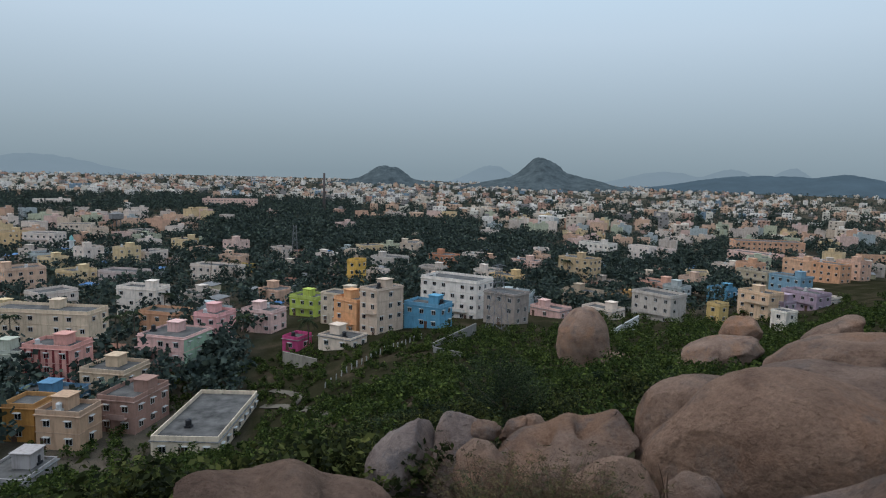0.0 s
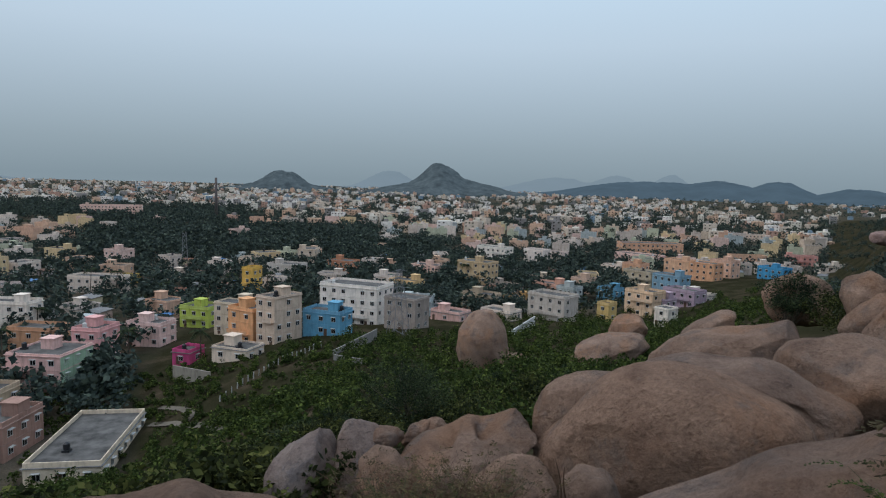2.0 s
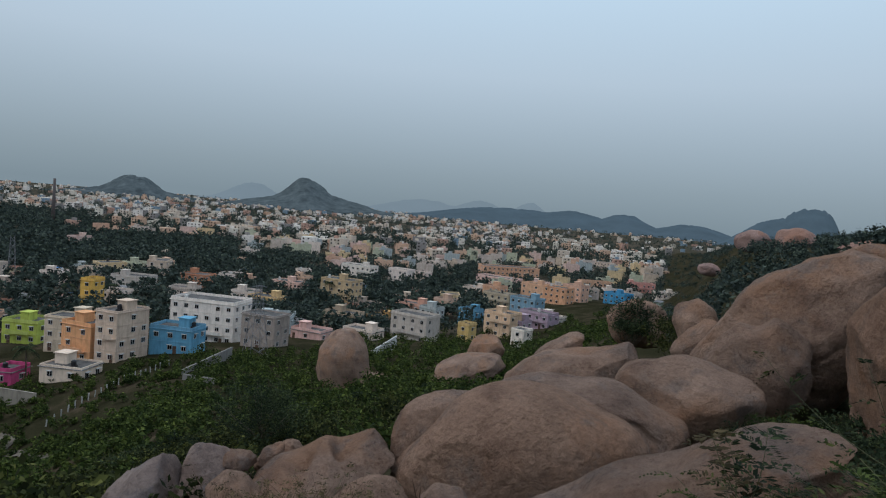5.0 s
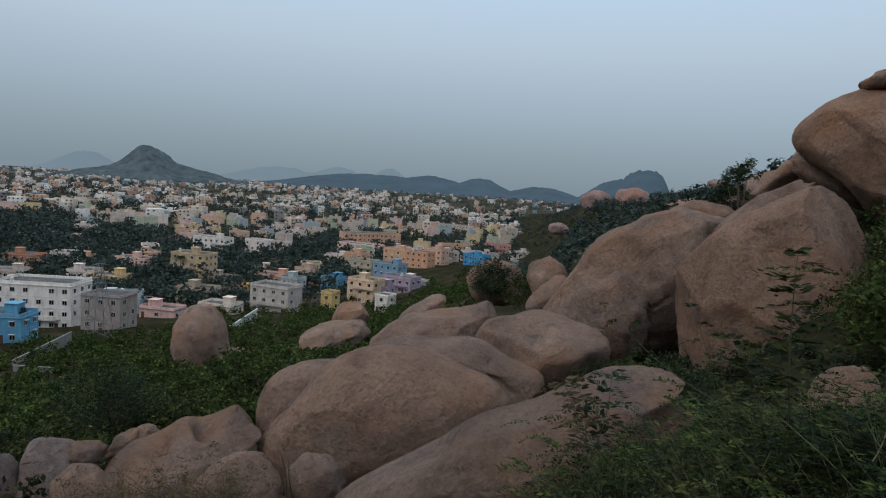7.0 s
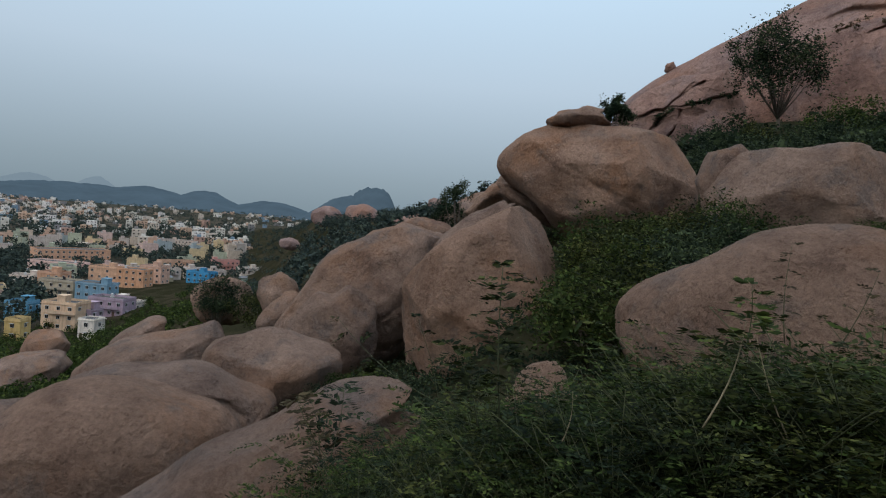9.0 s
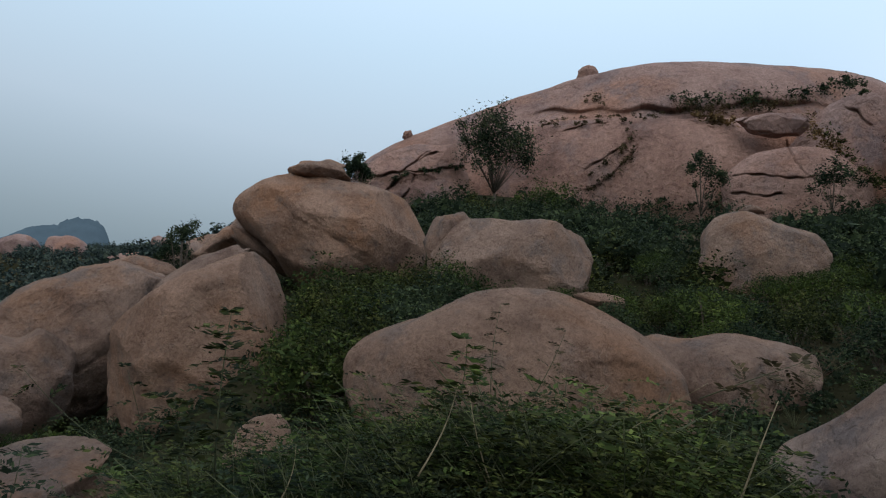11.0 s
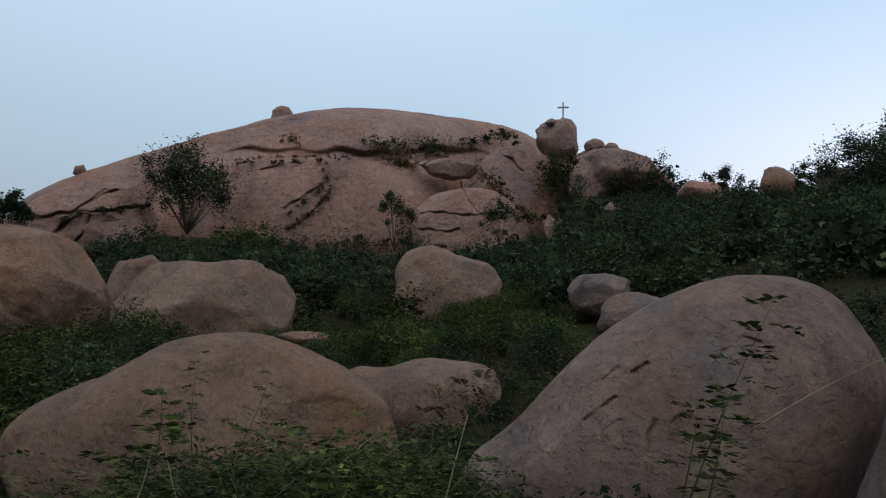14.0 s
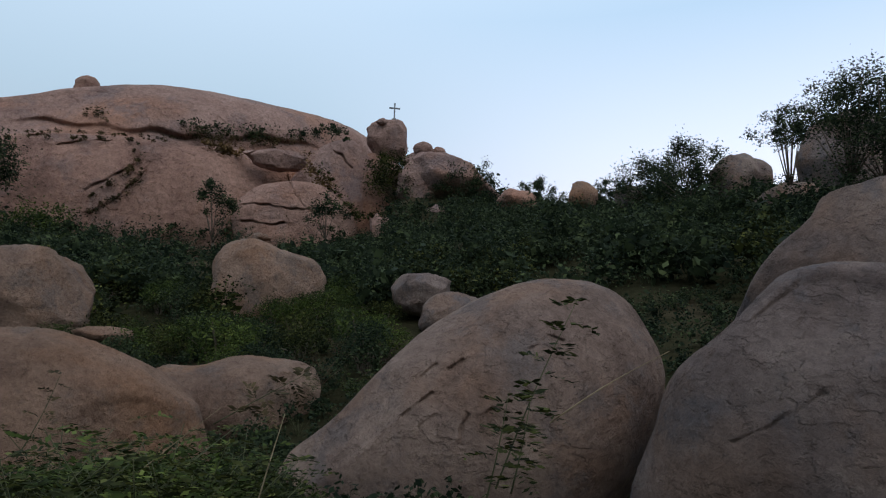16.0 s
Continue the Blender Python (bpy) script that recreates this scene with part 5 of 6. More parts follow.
YARDS = list(PLOTS)
count = 0
while count < 210:
    r = math.sqrt(TR.uniform(150 ** 2, 720 ** 2))
    x, y = polar(TR.uniform(-45, 37), r)
    k = TR.randrange(9)
    w_, d_ = TR.uniform(8, 14), TR.uniform(7, 11)
    if float(land(x, y)) > 0.4 or TR.random() < wooded(x, y) or near_plot(x, y, 6.0) or yard(x, y):
        continue
    if 6 < math.degrees(math.atan2(-x, y)) < 30 and r < 165:
        continue
    house(x, y, -26 + TR.gauss(0, 9) + TR.choice((0, 0, 90)), w_, d_, TR.choice((1, 2, 2, 2, 3)) if r < 450 else TR.choice((2, 2, 3, 3)), TINTS[k], f"{TINT_WORDS[k]} flat-roofed town house", "houses of the town", r < 430, TR)
    count += 1


def shed(x, y, turn, w, d, h, roof, word):
    """A low lean-to with a sloping sheet roof, a door and a window."""
    e = empty("shed", pose(x, y, float(land(x, y)), 0, 0, turn), f"low plastered shed with a {word} sheet roof", "shed", "sheds between the houses")
    g = Geo()
    g.box(-w / 2, -d / 2, -0.5, w / 2, d / 2, h)
    part("wall", g, paint(TINTS[TR.randrange(9)]), e)
    g = Geo()
    a, b = w / 2 + 0.3, d / 2 + 0.4
    g.add([(-a, -b, h + 0.02), (a, -b, h + 0.02), (a, b, h + 0.7), (-a, b, h + 0.7), (-a, -b, h + 0.1), (a, -b, h + 0.1), (a, b, h + 0.78), (-a, b, h + 0.78)], [(3, 2, 1, 0), (4, 5, 6, 7), (0, 1, 5, 4), (1, 2, 6, 5), (2, 3, 7, 6), (3, 0, 4, 7)])
    part("roof", g, roof, e, f"{word} sheet roof")
    g = Geo()
    g.box(-w * 0.3, -d / 2 - 0.05, 0, -w * 0.3 + 0.9, -d / 2 + 0.02, 2.0)
    part("door", g, STEM_RED, e)


SHEETS = [(SHEET_BLUE, "blue"), (plain("rusty_sheet", (0.20, 0.085, 0.05), 0.75, 0, 0.4, 0.9), "rusty red"), (plain("grey_sheet", (0.17, 0.165, 0.16), 0.8, 0, 0.4, 0.8), "grey"), (plain("brown_tiles", (0.15, 0.085, 0.06), 0.9, 0, 0.4, 1.2), "brown tiled")]
SHEDS = 0
while SHEDS < 130:
    x, y = polar(TR.uniform(-40, 36), math.sqrt(TR.uniform(150 ** 2, 430 ** 2)))
    if float(land(x, y)) > 0.4 or wooded(x, y) > 0.9 or near_plot(x, y, 1.5) or yard(x, y) and TR.random() < 0.6:
        continue
    w_ = TR.uniform(4, 8)
    shed(x, y, -26 + TR.gauss(0, 12), w_, TR.uniform(3.5, 6), TR.uniform(2.4, 3.2), *SHEETS[TR.choice((0, 1, 2, 2, 3))])
    PLOTS.append((x, y, w_ * 0.5))
    SHEDS += 1


def far_town():
    """The far town: thousands of small flat-roofed blocks with parapets, roof rooms and rows of windows."""
    rng = random.Random(5)
    g = Geo()
    n = 0
    while n < 2700:
        r = 620 * (4300 / 620) ** (rng.random() ** 0.85)
        az = rng.uniform(-52, 40)
        x, y = polar(az, r)
        if float(land(x, y)) > 0.4 or near_plot(x, y, 7) or (r < 1300 and rng.random() < wooded(x, y)) or rng.random() < 0.5 + 1.3 * noise.noise(Vector((x * 0.0035, y * 0.0022, 8.0))):
            continue
        if az < -28 and r > 1300 and rng.random() < 0.75:
            continue
        n += 1
        w, d, h = rng.uniform(7, 17), rng.uniform(7, 12), rng.choice((3.6, 6.8, 6.8, 10, 13))
        m = pose(x, y, 0, 0, 0, rng.gauss(-26, 12))
        k = Geo()
        k.box(-w / 2, -d / 2, -0.5, w / 2, d / 2, h)
        if rng.random() < 0.7:
            a = rng.uniform(-w / 4, w / 4)
            k.box(a - 1.7, -1.6, h - 0.01, a + 1.7, 1.8, h + 2.5)
        cols = max(2, int(w / 3.6))
        if r < 2000:
            for f in range(int(h / 3.2)):
                for c in range(cols):
                    u = (c + 0.5) / cols * w - w / 2
                    if rng.random() < 0.8:
                        k.add([(u - 0.7, -d / 2 - 0.04, f * 3.2 + 1), (u + 0.7, -d / 2 - 0.04, f * 3.2 + 1), (u + 0.7, -d / 2 - 0.04, f * 3.2 + 2.3), (u - 0.7, -d / 2 - 0.04, f * 3.2 + 2.3)], [(0, 1, 2, 3)], 1)
        g.add([tuple(m @ Vector(v)) for v in k.v], k.f)
        g.m[-len(k.m):] = k.m
    tagged(new("far_town", g.mesh("far_town", [TOWN, PANE])), "pale flat-roofed houses crowding the far plain", "town", kind="stuff")


far_town()


def far_trees(name, label, n, r0, r1, lo, hi, seed, per, belt):
    rng = np.random.default_rng(seed)
    parts, sizes = [], []
    while len(parts) < n:
        r = r0 * (r1 / r0) ** rng.random()
        x, y = polar(rng.uniform(-52, 42), r)
        if float(land(x, y)) > 0.4 or near_plot(x, y, 1.0 if belt else -2.0) or rng.random() > (wooded(x, y) if belt != "only" else wooded(x, y) > 0.9) * (1.0 if belt else 1.4):
            continue
        s = rng.uniform(lo, hi)
        p, c, sz = lobed(rng, max(3, per // 10), 10, (s, s, s * 0.8), s * 0.25, 2)
        parts.append(p + np.array([x, y, s * 0.7]))
        sizes.append(sz)
    V, Q = leaf_quads(np.vstack(parts), np.concatenate(sizes), rng, 0.8)
    tagged(new(name, array_mesh(name, V, Q, [LEAF_FAR_HAZED])), label, "trees", kind="stuff")


far_trees("town_trees", "dark trees between the houses of the town", 3000, 130, 950, 3.2, 7.0, 31, 70, True)
far_trees("yard_trees", "dark trees in the yards of the nearer houses", 1700, 135, 620, 3.0, 6.2, 33, 70, False)
far_trees("belt_trees", "dense dark wood between two quarters of the town", 1300, 400, 1260, 5.0, 8.5, 34, 70, "only")
far_trees("far_trees", "dark tree crowns scattered through the far town", 6500, 700, 4200, 5.0, 10.0, 32, 30, False)

# ---- weeds and sprigs round the viewpoint ----
def pinnate(leaf_v, at, along, rng, n=7, length=0.2, leaflet=0.045, up=Vector((0, 0, 1))):
    """Adds the leaflets of one feather leaf that grows from at along a direction, drooping to its tip."""
    along = along.normalized()
    side = along.cross(up)
    side = side.normalized() if side.length > 0.05 else Vector((1, 0, 0))
    nrm = side.cross(along).normalized()
    for k in range(1, n + 1):
        u = k / n
        p = at + along * length * u - Vector((0, 0, 1)) * length * 0.35 * u * u
        for sgn in (-1, 1):
            d = (side * sgn + along * rng.uniform(0.3, 0.7) + nrm * rng.uniform(-0.35, 0.25)).normalized()
            b = along * 0.8 + nrm * rng.uniform(-0.5, 0.5)
            s = leaflet * rng.uniform(0.7, 1.35) * (1 - 0.35 * u)
            leaf_v.append((p, p + d * s * 0.5 + b * s * 0.24, p + d * s, p + d * s * 0.5 - b * s * 0.24))


def leaves_and_stems(name, leaf_v, g, leaf_mat, stem_mat):
    V = np.array([[tuple(p) for p in q] for q in leaf_v]).reshape(-1, 3)
    return array_mesh("foliage", V, np.arange(len(V)).reshape(-1, 4), [leaf_mat]), g.mesh("stem", [stem_mat], True)


def weed_mesh(seed, stems, height, leaf_mat, stem_mat, nodes=9, leaflet=0.066, length=0.24, pairs=7):
    rng = random.Random(seed)
    leaf_v, g, root = [], Geo(), None
    for _ in range(stems):
        a, out_ = rng.uniform(0, 2 * math.pi), rng.uniform(0.25, 0.75)
        h = height * rng.uniform(0.6, 1.1)
        pts = []
        for k in range(6):
            u = k / 5
            pts.append(Vector((math.cos(a) * out_ * h * u ** 1.5, math.sin(a) * out_ * h * u ** 1.5, -0.1 + (h + 0.1) * (u - 0.18 * u * u))))
        root = g.tube(pts, [0.006 - 0.0008 * k for k in range(6)], 3, root=root)
        for k in range(nodes):
            u = 0.22 + 0.78 * k / (nodes - 1)
            i = min(4, int(u * 5))
            p = pts[i].lerp(pts[i + 1], u * 5 - i)
            b = a + rng.uniform(-2.4, 2.4)
            pinnate(leaf_v, p, Vector((math.cos(b), math.sin(b), rng.uniform(-0.1, 0.7))), rng, pairs, length * rng.uniform(0.7, 1.2), leaflet)
    return leaves_and_stems("weed", leaf_v, g, leaf_mat, stem_mat)


WEEDS = [weed_mesh(i, 10, 1.0, (LEAF, LEAF, LEAF_BRIGHT, LEAF_BRIGHT, LEAF_DARK)[i], STEM, 9, (0.042, 0.056, 0.046, 0.060, 0.046)[i], (0.26, 0.22, 0.24, 0.20, 0.28)[i], (10, 8, 9, 7, 10)[i]) for i in range(5)]
FINE_WEEDS = [weed_mesh(50 + i, 16, 0.7, LEAF, STEM, 7, 0.03, 0.10, 5) for i in range(3)]
DRY_WEEDS = [weed_mesh(80 + i, 16, 0.9, LEAF_DRY, STEM_RED, 6, 0.045, 0.10, 3) for i in range(3)]
WEED_LABELS = {"weed": "feathery green weed growing among the rocks", "fine": "fine-leaved green weed beside a granite slab", "dry": "dry brownish twiggy weed among the boulders"}


def weed(az, r, size, kind="weed", squash=1.0, lift=0.0):
    x, y = polar(az, r)
    me = RND.choice({"weed": WEEDS, "fine": FINE_WEEDS, "dry": DRY_WEEDS}[kind])
    ob = new("weed")
    part("foliage", me[0], None, ob)
    part("stem", me[1], None, ob)
    ob.matrix_basis = pose(x, y, float(land(x, y)) - 0.02 + lift, RND.uniform(-8, 8), RND.uniform(-8, 8), RND.uniform(0, 360)) @ Matrix.Diagonal((size, size, size * squash, 1))
    return tagged(ob, WEED_LABELS[kind], "weed", "weeds round the viewpoint")


def weeds(az0, az1, r0, r1, n, lo, hi, kind="weed", squash=1.0):
    for _ in range(n):
        r, az = math.sqrt(RND.uniform(r0 ** 2, r1 ** 2)), RND.uniform(az0, az1)
        if not inside_rock(*polar(az, r), 0.8):
            weed(az, r, RND.uniform(lo, hi), kind, squash)


weeds(-66, -106, 4.6, 8.2, 90, 0.7, 1.5)
weeds(-46, -66, 4.4, 8.5, 56, 0.85, 1.3)
weeds(-36, -55, 4.2, 6.0, 16, 0.6, 0.9, "fine")
weeds(-106, -124, 4.6, 6.4, 18, 0.5, 0.8)
weeds(-2, -17, 8.6, 11.0, 20, 1.2, 1.8, "dry")
weeds(-3, -15, 8.6, 10.6, 10, 1.2, 1.7, "fine")
weeds(-50, -64, 9, 14, 10, 0.9, 1.4)
for k in range(26):
    weed(RND.uniform(-123, -108), RND.uniform(13.5, 21.5), RND.uniform(0.7, 1.15), ("dry", "fine", "weed")[k % 3])
weeds(-70, -90, 7.5, 9.5, 18, 1.0, 1.5)
weeds(-78, -101, 4.8, 6.6, 40, 1.1, 1.75)
weeds(-73, -79, 4.6, 7.0, 12, 0.9, 1.3)
weeds(-61, -70, 4.6, 7.4, 20, 1.0, 1.5)
weeds(-60, -74, 5.0, 7.6, 10, 0.9, 1.4)
for _ in range(64):
    x, y = polar(RND.uniform(-104, -72), math.sqrt(RND.uniform(4.9 ** 2, 8.0 ** 2)))
    if not inside_rock(x, y):
        bush(x, y, RND.uniform(0.7, 1.1), "near", 0.85, RND.choice((0, 2, 3, 5, 1)))
for _ in range(70):
    x, y = polar(RND.uniform(-108, -50), math.sqrt(RND.uniform(4.8 ** 2, 9.5 ** 2)))
    if not inside_rock(x, y):
        bush(x, y, RND.uniform(0.5, 0.85), "near", 0.8)


def sprig(base, tip, label, nodes=12, length=0.16, leaflet=0.05, leaf_mat=None, stem_mat=None, pairs=5, bow=0.06, seed=0, thick=0.006):
    """One tall stem with drooping feather leaves, or a bare dry stalk when it has no nodes."""
    rng = random.Random(seed)
    a, b = Vector(base), Vector(tip)
    up = (b - a).normalized()
    side = up.cross(Vector((0.4, 0.8, 0.1))).normalized()
    leaf_v, g = [], Geo()
    pts = [a.lerp(b, k / 7) + side * bow * (b - a).length * math.sin(math.pi * k / 7) * (1 if seed % 2 else -1) for k in range(8)]
    g.tube(pts, [thick * (1 - 0.1 * k) for k in range(8)], 5)
    for k in range(nodes):
        u = 0.25 + 0.75 * k / max(1, nodes - 1)
        i = min(6, int(u * 7))
        p = pts[i].lerp(pts[i + 1], u * 7 - i)
        ang = k * 2.4 + rng.uniform(-0.4, 0.4)
        out_ = side * math.cos(ang) + up.cross(side) * math.sin(ang)
        pinnate(leaf_v, p, out_ + up * rng.uniform(0.0, 0.5), rng, pairs + 3, 1.35 * length * (1.15 - 0.5 * u), leaflet * 1.6)
    if not leaf_v:
        return tagged(new("dry_stalk", g.mesh("stalk", [stem_mat or STEM_DRY], True)), label, "plant")
    ob = new("sprig")
    for me in leaves_and_stems("sprig", leaf_v, g, leaf_mat or LEAF, stem_mat or STEM):
        part(me.name.split(".")[0], me, None, ob)
    return tagged(ob, label, "plant")


sprig((4.89, 2.51, 48.28), (4.76, 2.54, 49.67), "tall feathery green sprig in front of a boulder", nodes=30, length=0.27, leaflet=0.07, pairs=4, bow=0.02, seed=1, thick=0.010)
sprig((4.63, 2.58, 48.33), (4.41, 2.74, 48.99), "leafy green sprig leaning beside a taller one", nodes=16, length=0.24, leaflet=0.065, seed=2, thick=0.008)
sprig((3.92, 3.41, 47.89), (3.58, 3.63, 48.55), "sprig with narrow brownish leaves over a slab", nodes=15, length=0.18, leaflet=0.055, leaf_mat=LEAF_DRY, seed=3)
sprig((3.81, 3.54, 47.77), (3.83, 3.36, 48.66), "slender sprig with dark leaves over a slab", nodes=15, length=0.19, leaflet=0.055, leaf_mat=LEAF_DARK, seed=4)
sprig((5.91, 3.76, 47.98), (5.07, 4.62, 48.89), "bent green stalk with drooping leaves", nodes=7, length=0.2, seed=5)
sprig((6.09, 3.84, 47.32), (5.76, 4.07, 48.91), "tall thin stem with narrow leaves", nodes=8, length=0.22, seed=6)
sprig((4.39, 4.09, 47.71), (4.21, 4.10, 48.32), "green sprig beside a granite slab", nodes=10, length=0.16, seed=8)
sprig((6.97, 0.62, 49.10), (6.83, 0.63, 50.04), "slender dark sprig against a whaleback boulder", nodes=10, length=0.12, leaflet=0.04, leaf_mat=LEAF_DRY, seed=9)
sprig((6.60, 0.17, 49.17), (6.47, -0.06, 49.86), "dark twig with sparse leaves against granite", nodes=8, length=0.12, leaflet=0.04, leaf_mat=LEAF_DRY, seed=10)
sprig((5.15, 0.70, 49.24), (5.05, 0.69, 49.72), "bright green climbing sprig over the weeds", nodes=8, length=0.12, leaflet=0.07, leaf_mat=LEAF_BRIGHT, seed=12)
sprig((5.87, -1.23, 49.49), (5.55, -1.94, 49.95), "leaning twig with long narrow leaves", nodes=9, length=0.18, leaflet=0.06, leaf_mat=LEAF_DRY, seed=13)
sprig((3.10, -2.20, 49.36), (2.76, -2.50, 50.41), "tall drooping sprig before the great boulder", nodes=14, length=0.17, leaflet=0.05, pairs=4, bow=0.06, seed=14)
sprig((3.05, -2.27, 49.34), (2.92, -2.31, 49.90), "leafy green shoot before the great boulder", nodes=9, length=0.14, seed=15)
sprig((2.96, -2.04, 49.33), (2.84, -2.09, 49.88), "feathery shoot growing before a boulder", nodes=9, length=0.14, seed=17)
sprig((4.72, 0.86, 48.72), (4.66, 0.65, 49.50), "long pale dry stalk among the weeds", nodes=0, bow=0.1, seed=2, thick=0.008)
sprig((4.44, -1.20, 48.88), (4.30, -1.35, 49.69), "long pale dry stalk leaning over the weeds", nodes=0, bow=0.03, seed=1, thick=0.008)
sprig((2.92, -2.44, 49.73), (2.41, -2.84, 50.14), "thin pale dry stalk before the great boulder", nodes=0, bow=0.04, seed=2, thick=0.005)
sprig((4.89, 0.29, 48.62), (4.77, 0.59, 49.39), "pale bare stalk rising from the weeds", nodes=0, bow=0.05, seed=3, thick=0.007)
sprig((4.99, 0.24, 48.48), (4.86, 0.66, 49.10), "thin straw-coloured stalk in the weeds", nodes=0, bow=0.03, seed=4, thick=0.006)
sprig((6.48, -0.55, 48.85), (6.22, -1.36, 49.61), "thin straw-coloured stalk over a boulder", nodes=0, bow=0.03, seed=5, thick=0.006)
sprig((4.64, 1.87, 48.30), (4.57, 1.76, 48.81), "thin pale stalk in the weeds", nodes=0, bow=0.1, seed=6, thick=0.006)
sprig((3.30, 8.91, 45.18), (3.13, 8.77, 46.01), "short dark dead stick between boulders", nodes=0, bow=0.05, seed=6, thick=0.02, stem_mat=STEM_RED)
sprig((3.41, 8.87, 45.17), (3.26, 8.72, 45.90), "short dark dead stick beside another", nodes=0, bow=0.05, seed=7, thick=0.02, stem_mat=STEM_RED)

# ---- trees on the hill ----
tree(83.30, 10.3, 61.0, 13.6, 5.6, 61, LEAF_DARK, 0.42, 90, 26, "dark leafy tree at the foot of the dome", skew=(-0.08, 0.62))
tree(78.65, -14.65, 63.77, 7.32, 2.86, 62, LEAF_DARK, 0.36, 34, 16, "small spreading tree on the dome flank", skew=(0.10, 0.56))
tree(73.38, -26.46, 63.51, 6.47, 2.65, 63, LEAF_DARK, 0.36, 30, 14, "small sparse tree on the dome flank", skew=(0.04, 0.13))
tree(86.40, -41.86, 72.00, 9.50, 5.05, 64, LEAF, 0.42, 60, 24, "round green tree beside the summit rock", skew=(0.14, 0.28))
tree(78.30, -48.30, 73.05, 5.94, 3.50, 65, LEAF_DARK, 0.36, 30, 16, "low shrub growing on a tilted boulder", skew=(0.18, 0.29))
tree(65.56, -52.52, 70.94, 4.38, 2.28, 66, LEAF_DARK, 0.36, 34, 18, "small dark tree on the skyline ridge", skew=(-0.12, -0.15))
tree(62.57, -53.00, 70.67, 1.95, 1.77, 67, LEAF_DARK, 0.34, 24, 18, "low dark bush on the skyline ridge", skew=(-0.23, -0.27))
tree(38.01, -46.42, 64.2, 4.5, 3.50, 68, LEAF_DARK, 0.26, 70, 24, "spreading dark tree on the ridge", skew=(0.11, 0.09))
tree(17.17, -33.90, 59.93, 5.70, 2.74, 69, LEAF_DARK, 0.19, 80, 24, "tall leafy tree above the great boulders", skew=(-0.34, -0.17))
tree(15.14, -32.66, 57.86, 6.0, 3.30, 70, LEAF_DARK, 0.19, 90, 26, "dense leafy tree above the great boulders", skew=(-0.67, -0.30))
tree(22.45, -37.84, 61.85, 4.78, 1.93, 71, LEAF_DARK, 0.2, 46, 20, "open leafy tree beside a ridge boulder", skew=(0.02, 0.01))
tree(52.26, -52.39, 67.69, 4.01, 2.14, 72, LEAF_DARK, 0.3, 30, 20, "dark bush between skyline boulders", skew=(0.33, 0.33))
tree(78.77, -51.30, 74.17, 5.94, 3.41, 73, LEAF_DARK, 0.36, 34, 18, "dark bush behind the tilted boulder", skew=(-0.18, -0.28))
tree(58.53, 20.45, 59.06, 3.23, 1.65, 74, LEAF_DARK, 0.3, 44, 24, "dark bush in the gap beside the capstone", skew=(-0.10, 0.27))
tree(39.74, -44.95, 64.92, 4.6, 3.26, 76, LEAF_DARK, 0.26, 60, 22, "leafy tree on the ridge above the thicket", skew=(-0.25, -0.22))
tree(32.27, -40.77, 62.23, 5.2, 2.93, 77, LEAF_DARK, 0.24, 66, 24, "tall dark tree on the ridge above the thicket", skew=(-0.04, -0.03))
tree(37.18, 23.52, 50.92, 1.57, 1.30, 78, LEAF_DARK, 0.18, 30, 16, "small open tree on the shoulder of the ridge", skew=(-0.07, 0.11))
tree(59.30, 9.16, 58.33, 1.44, 1.80, 79, LEAF, 0.26, 26, 20, "low green shrub behind a boulder", skew=(-0.00, 0.01))
tree(71.95, 2.78, 60.69, 3.06, 3.69, 80, LEAF_BRIGHT, 0.3, 44, 24, "broad bright green bush below the dome", skew=(-0.00, 0.11))

# ---- dry grass and small plants on the dome ----
def tuft_line(name, label, pts, n, size, leaf, mat, seed, wide=0.6):
    """Small plants rooted along a fissure or ledge of the granite, from place to place."""
    rng = np.random.default_rng(seed)
    P = np.array(pts)
    u = np.sort(rng.uniform(0, len(P) - 1.001, n))
    i = u.astype(int)
    c = P[i] + (P[i + 1] - P[i]) * (u - i)[:, None] + rng.normal(size=(n, 3)) * wide * np.array([1.0, 1.0, 0.5])
    s = size * rng.uniform(0.15, 1.0, n) ** 1.6 * 1.5
    leaves = np.repeat(c, 40, 0) + rng.normal(size=(n * 40, 3)) * np.repeat(s, 40)[:, None] * np.array([0.5, 0.5, 0.4])
    V, Q = leaf_quads(leaves, leaf * rng.uniform(0.6, 1.4, n * 40), rng, 0.4)
    return tagged(new(name, array_mesh(name, V, Q, [mat])), label, "plants", kind="stuff")


tuft_line("fissure_plants", "small dark plants along a curved fissure of the dome", [(94.3, -6.1, 79.4), (92.6, -6.6, 76.8), (91.9, -5.4, 74.4), (91.8, -3.5, 72.5), (91.9, -1.2, 70.2)], 26, 0.5, 0.3, LEAF_DRY, 1, 0.25)
tuft_line("fissure_plants", "small dark plants along a slanting fissure of the dome", [(92.2, -7.4, 75.9), (91.7, -6.7, 73.6), (91.7, -5.2, 71.8), (91.7, -3.3, 69.9), (92.0, -1.4, 68.2)], 26, 0.5, 0.3, LEAF_DRY, 2, 0.25)
tuft_line("ledge_bushes", "dark low bushes along the ledge of the dome", [(99.1, -13.4, 84.8), (99.1, -17.1, 84.8), (99.7, -21.8, 85.8), (100.3, -26.6, 86.9)], 46, 1.3, 0.45, LEAF_DARK, 3, 0.8)
tuft_line("ledge_grass", "dry orange grass on the dome ledge", [(95.3, -14.8, 81.2), (94.4, -16.8, 80.8), (93.9, -19.4, 80.5)], 22, 0.9, 0.5, GRASS_DRY, 4, 0.6)
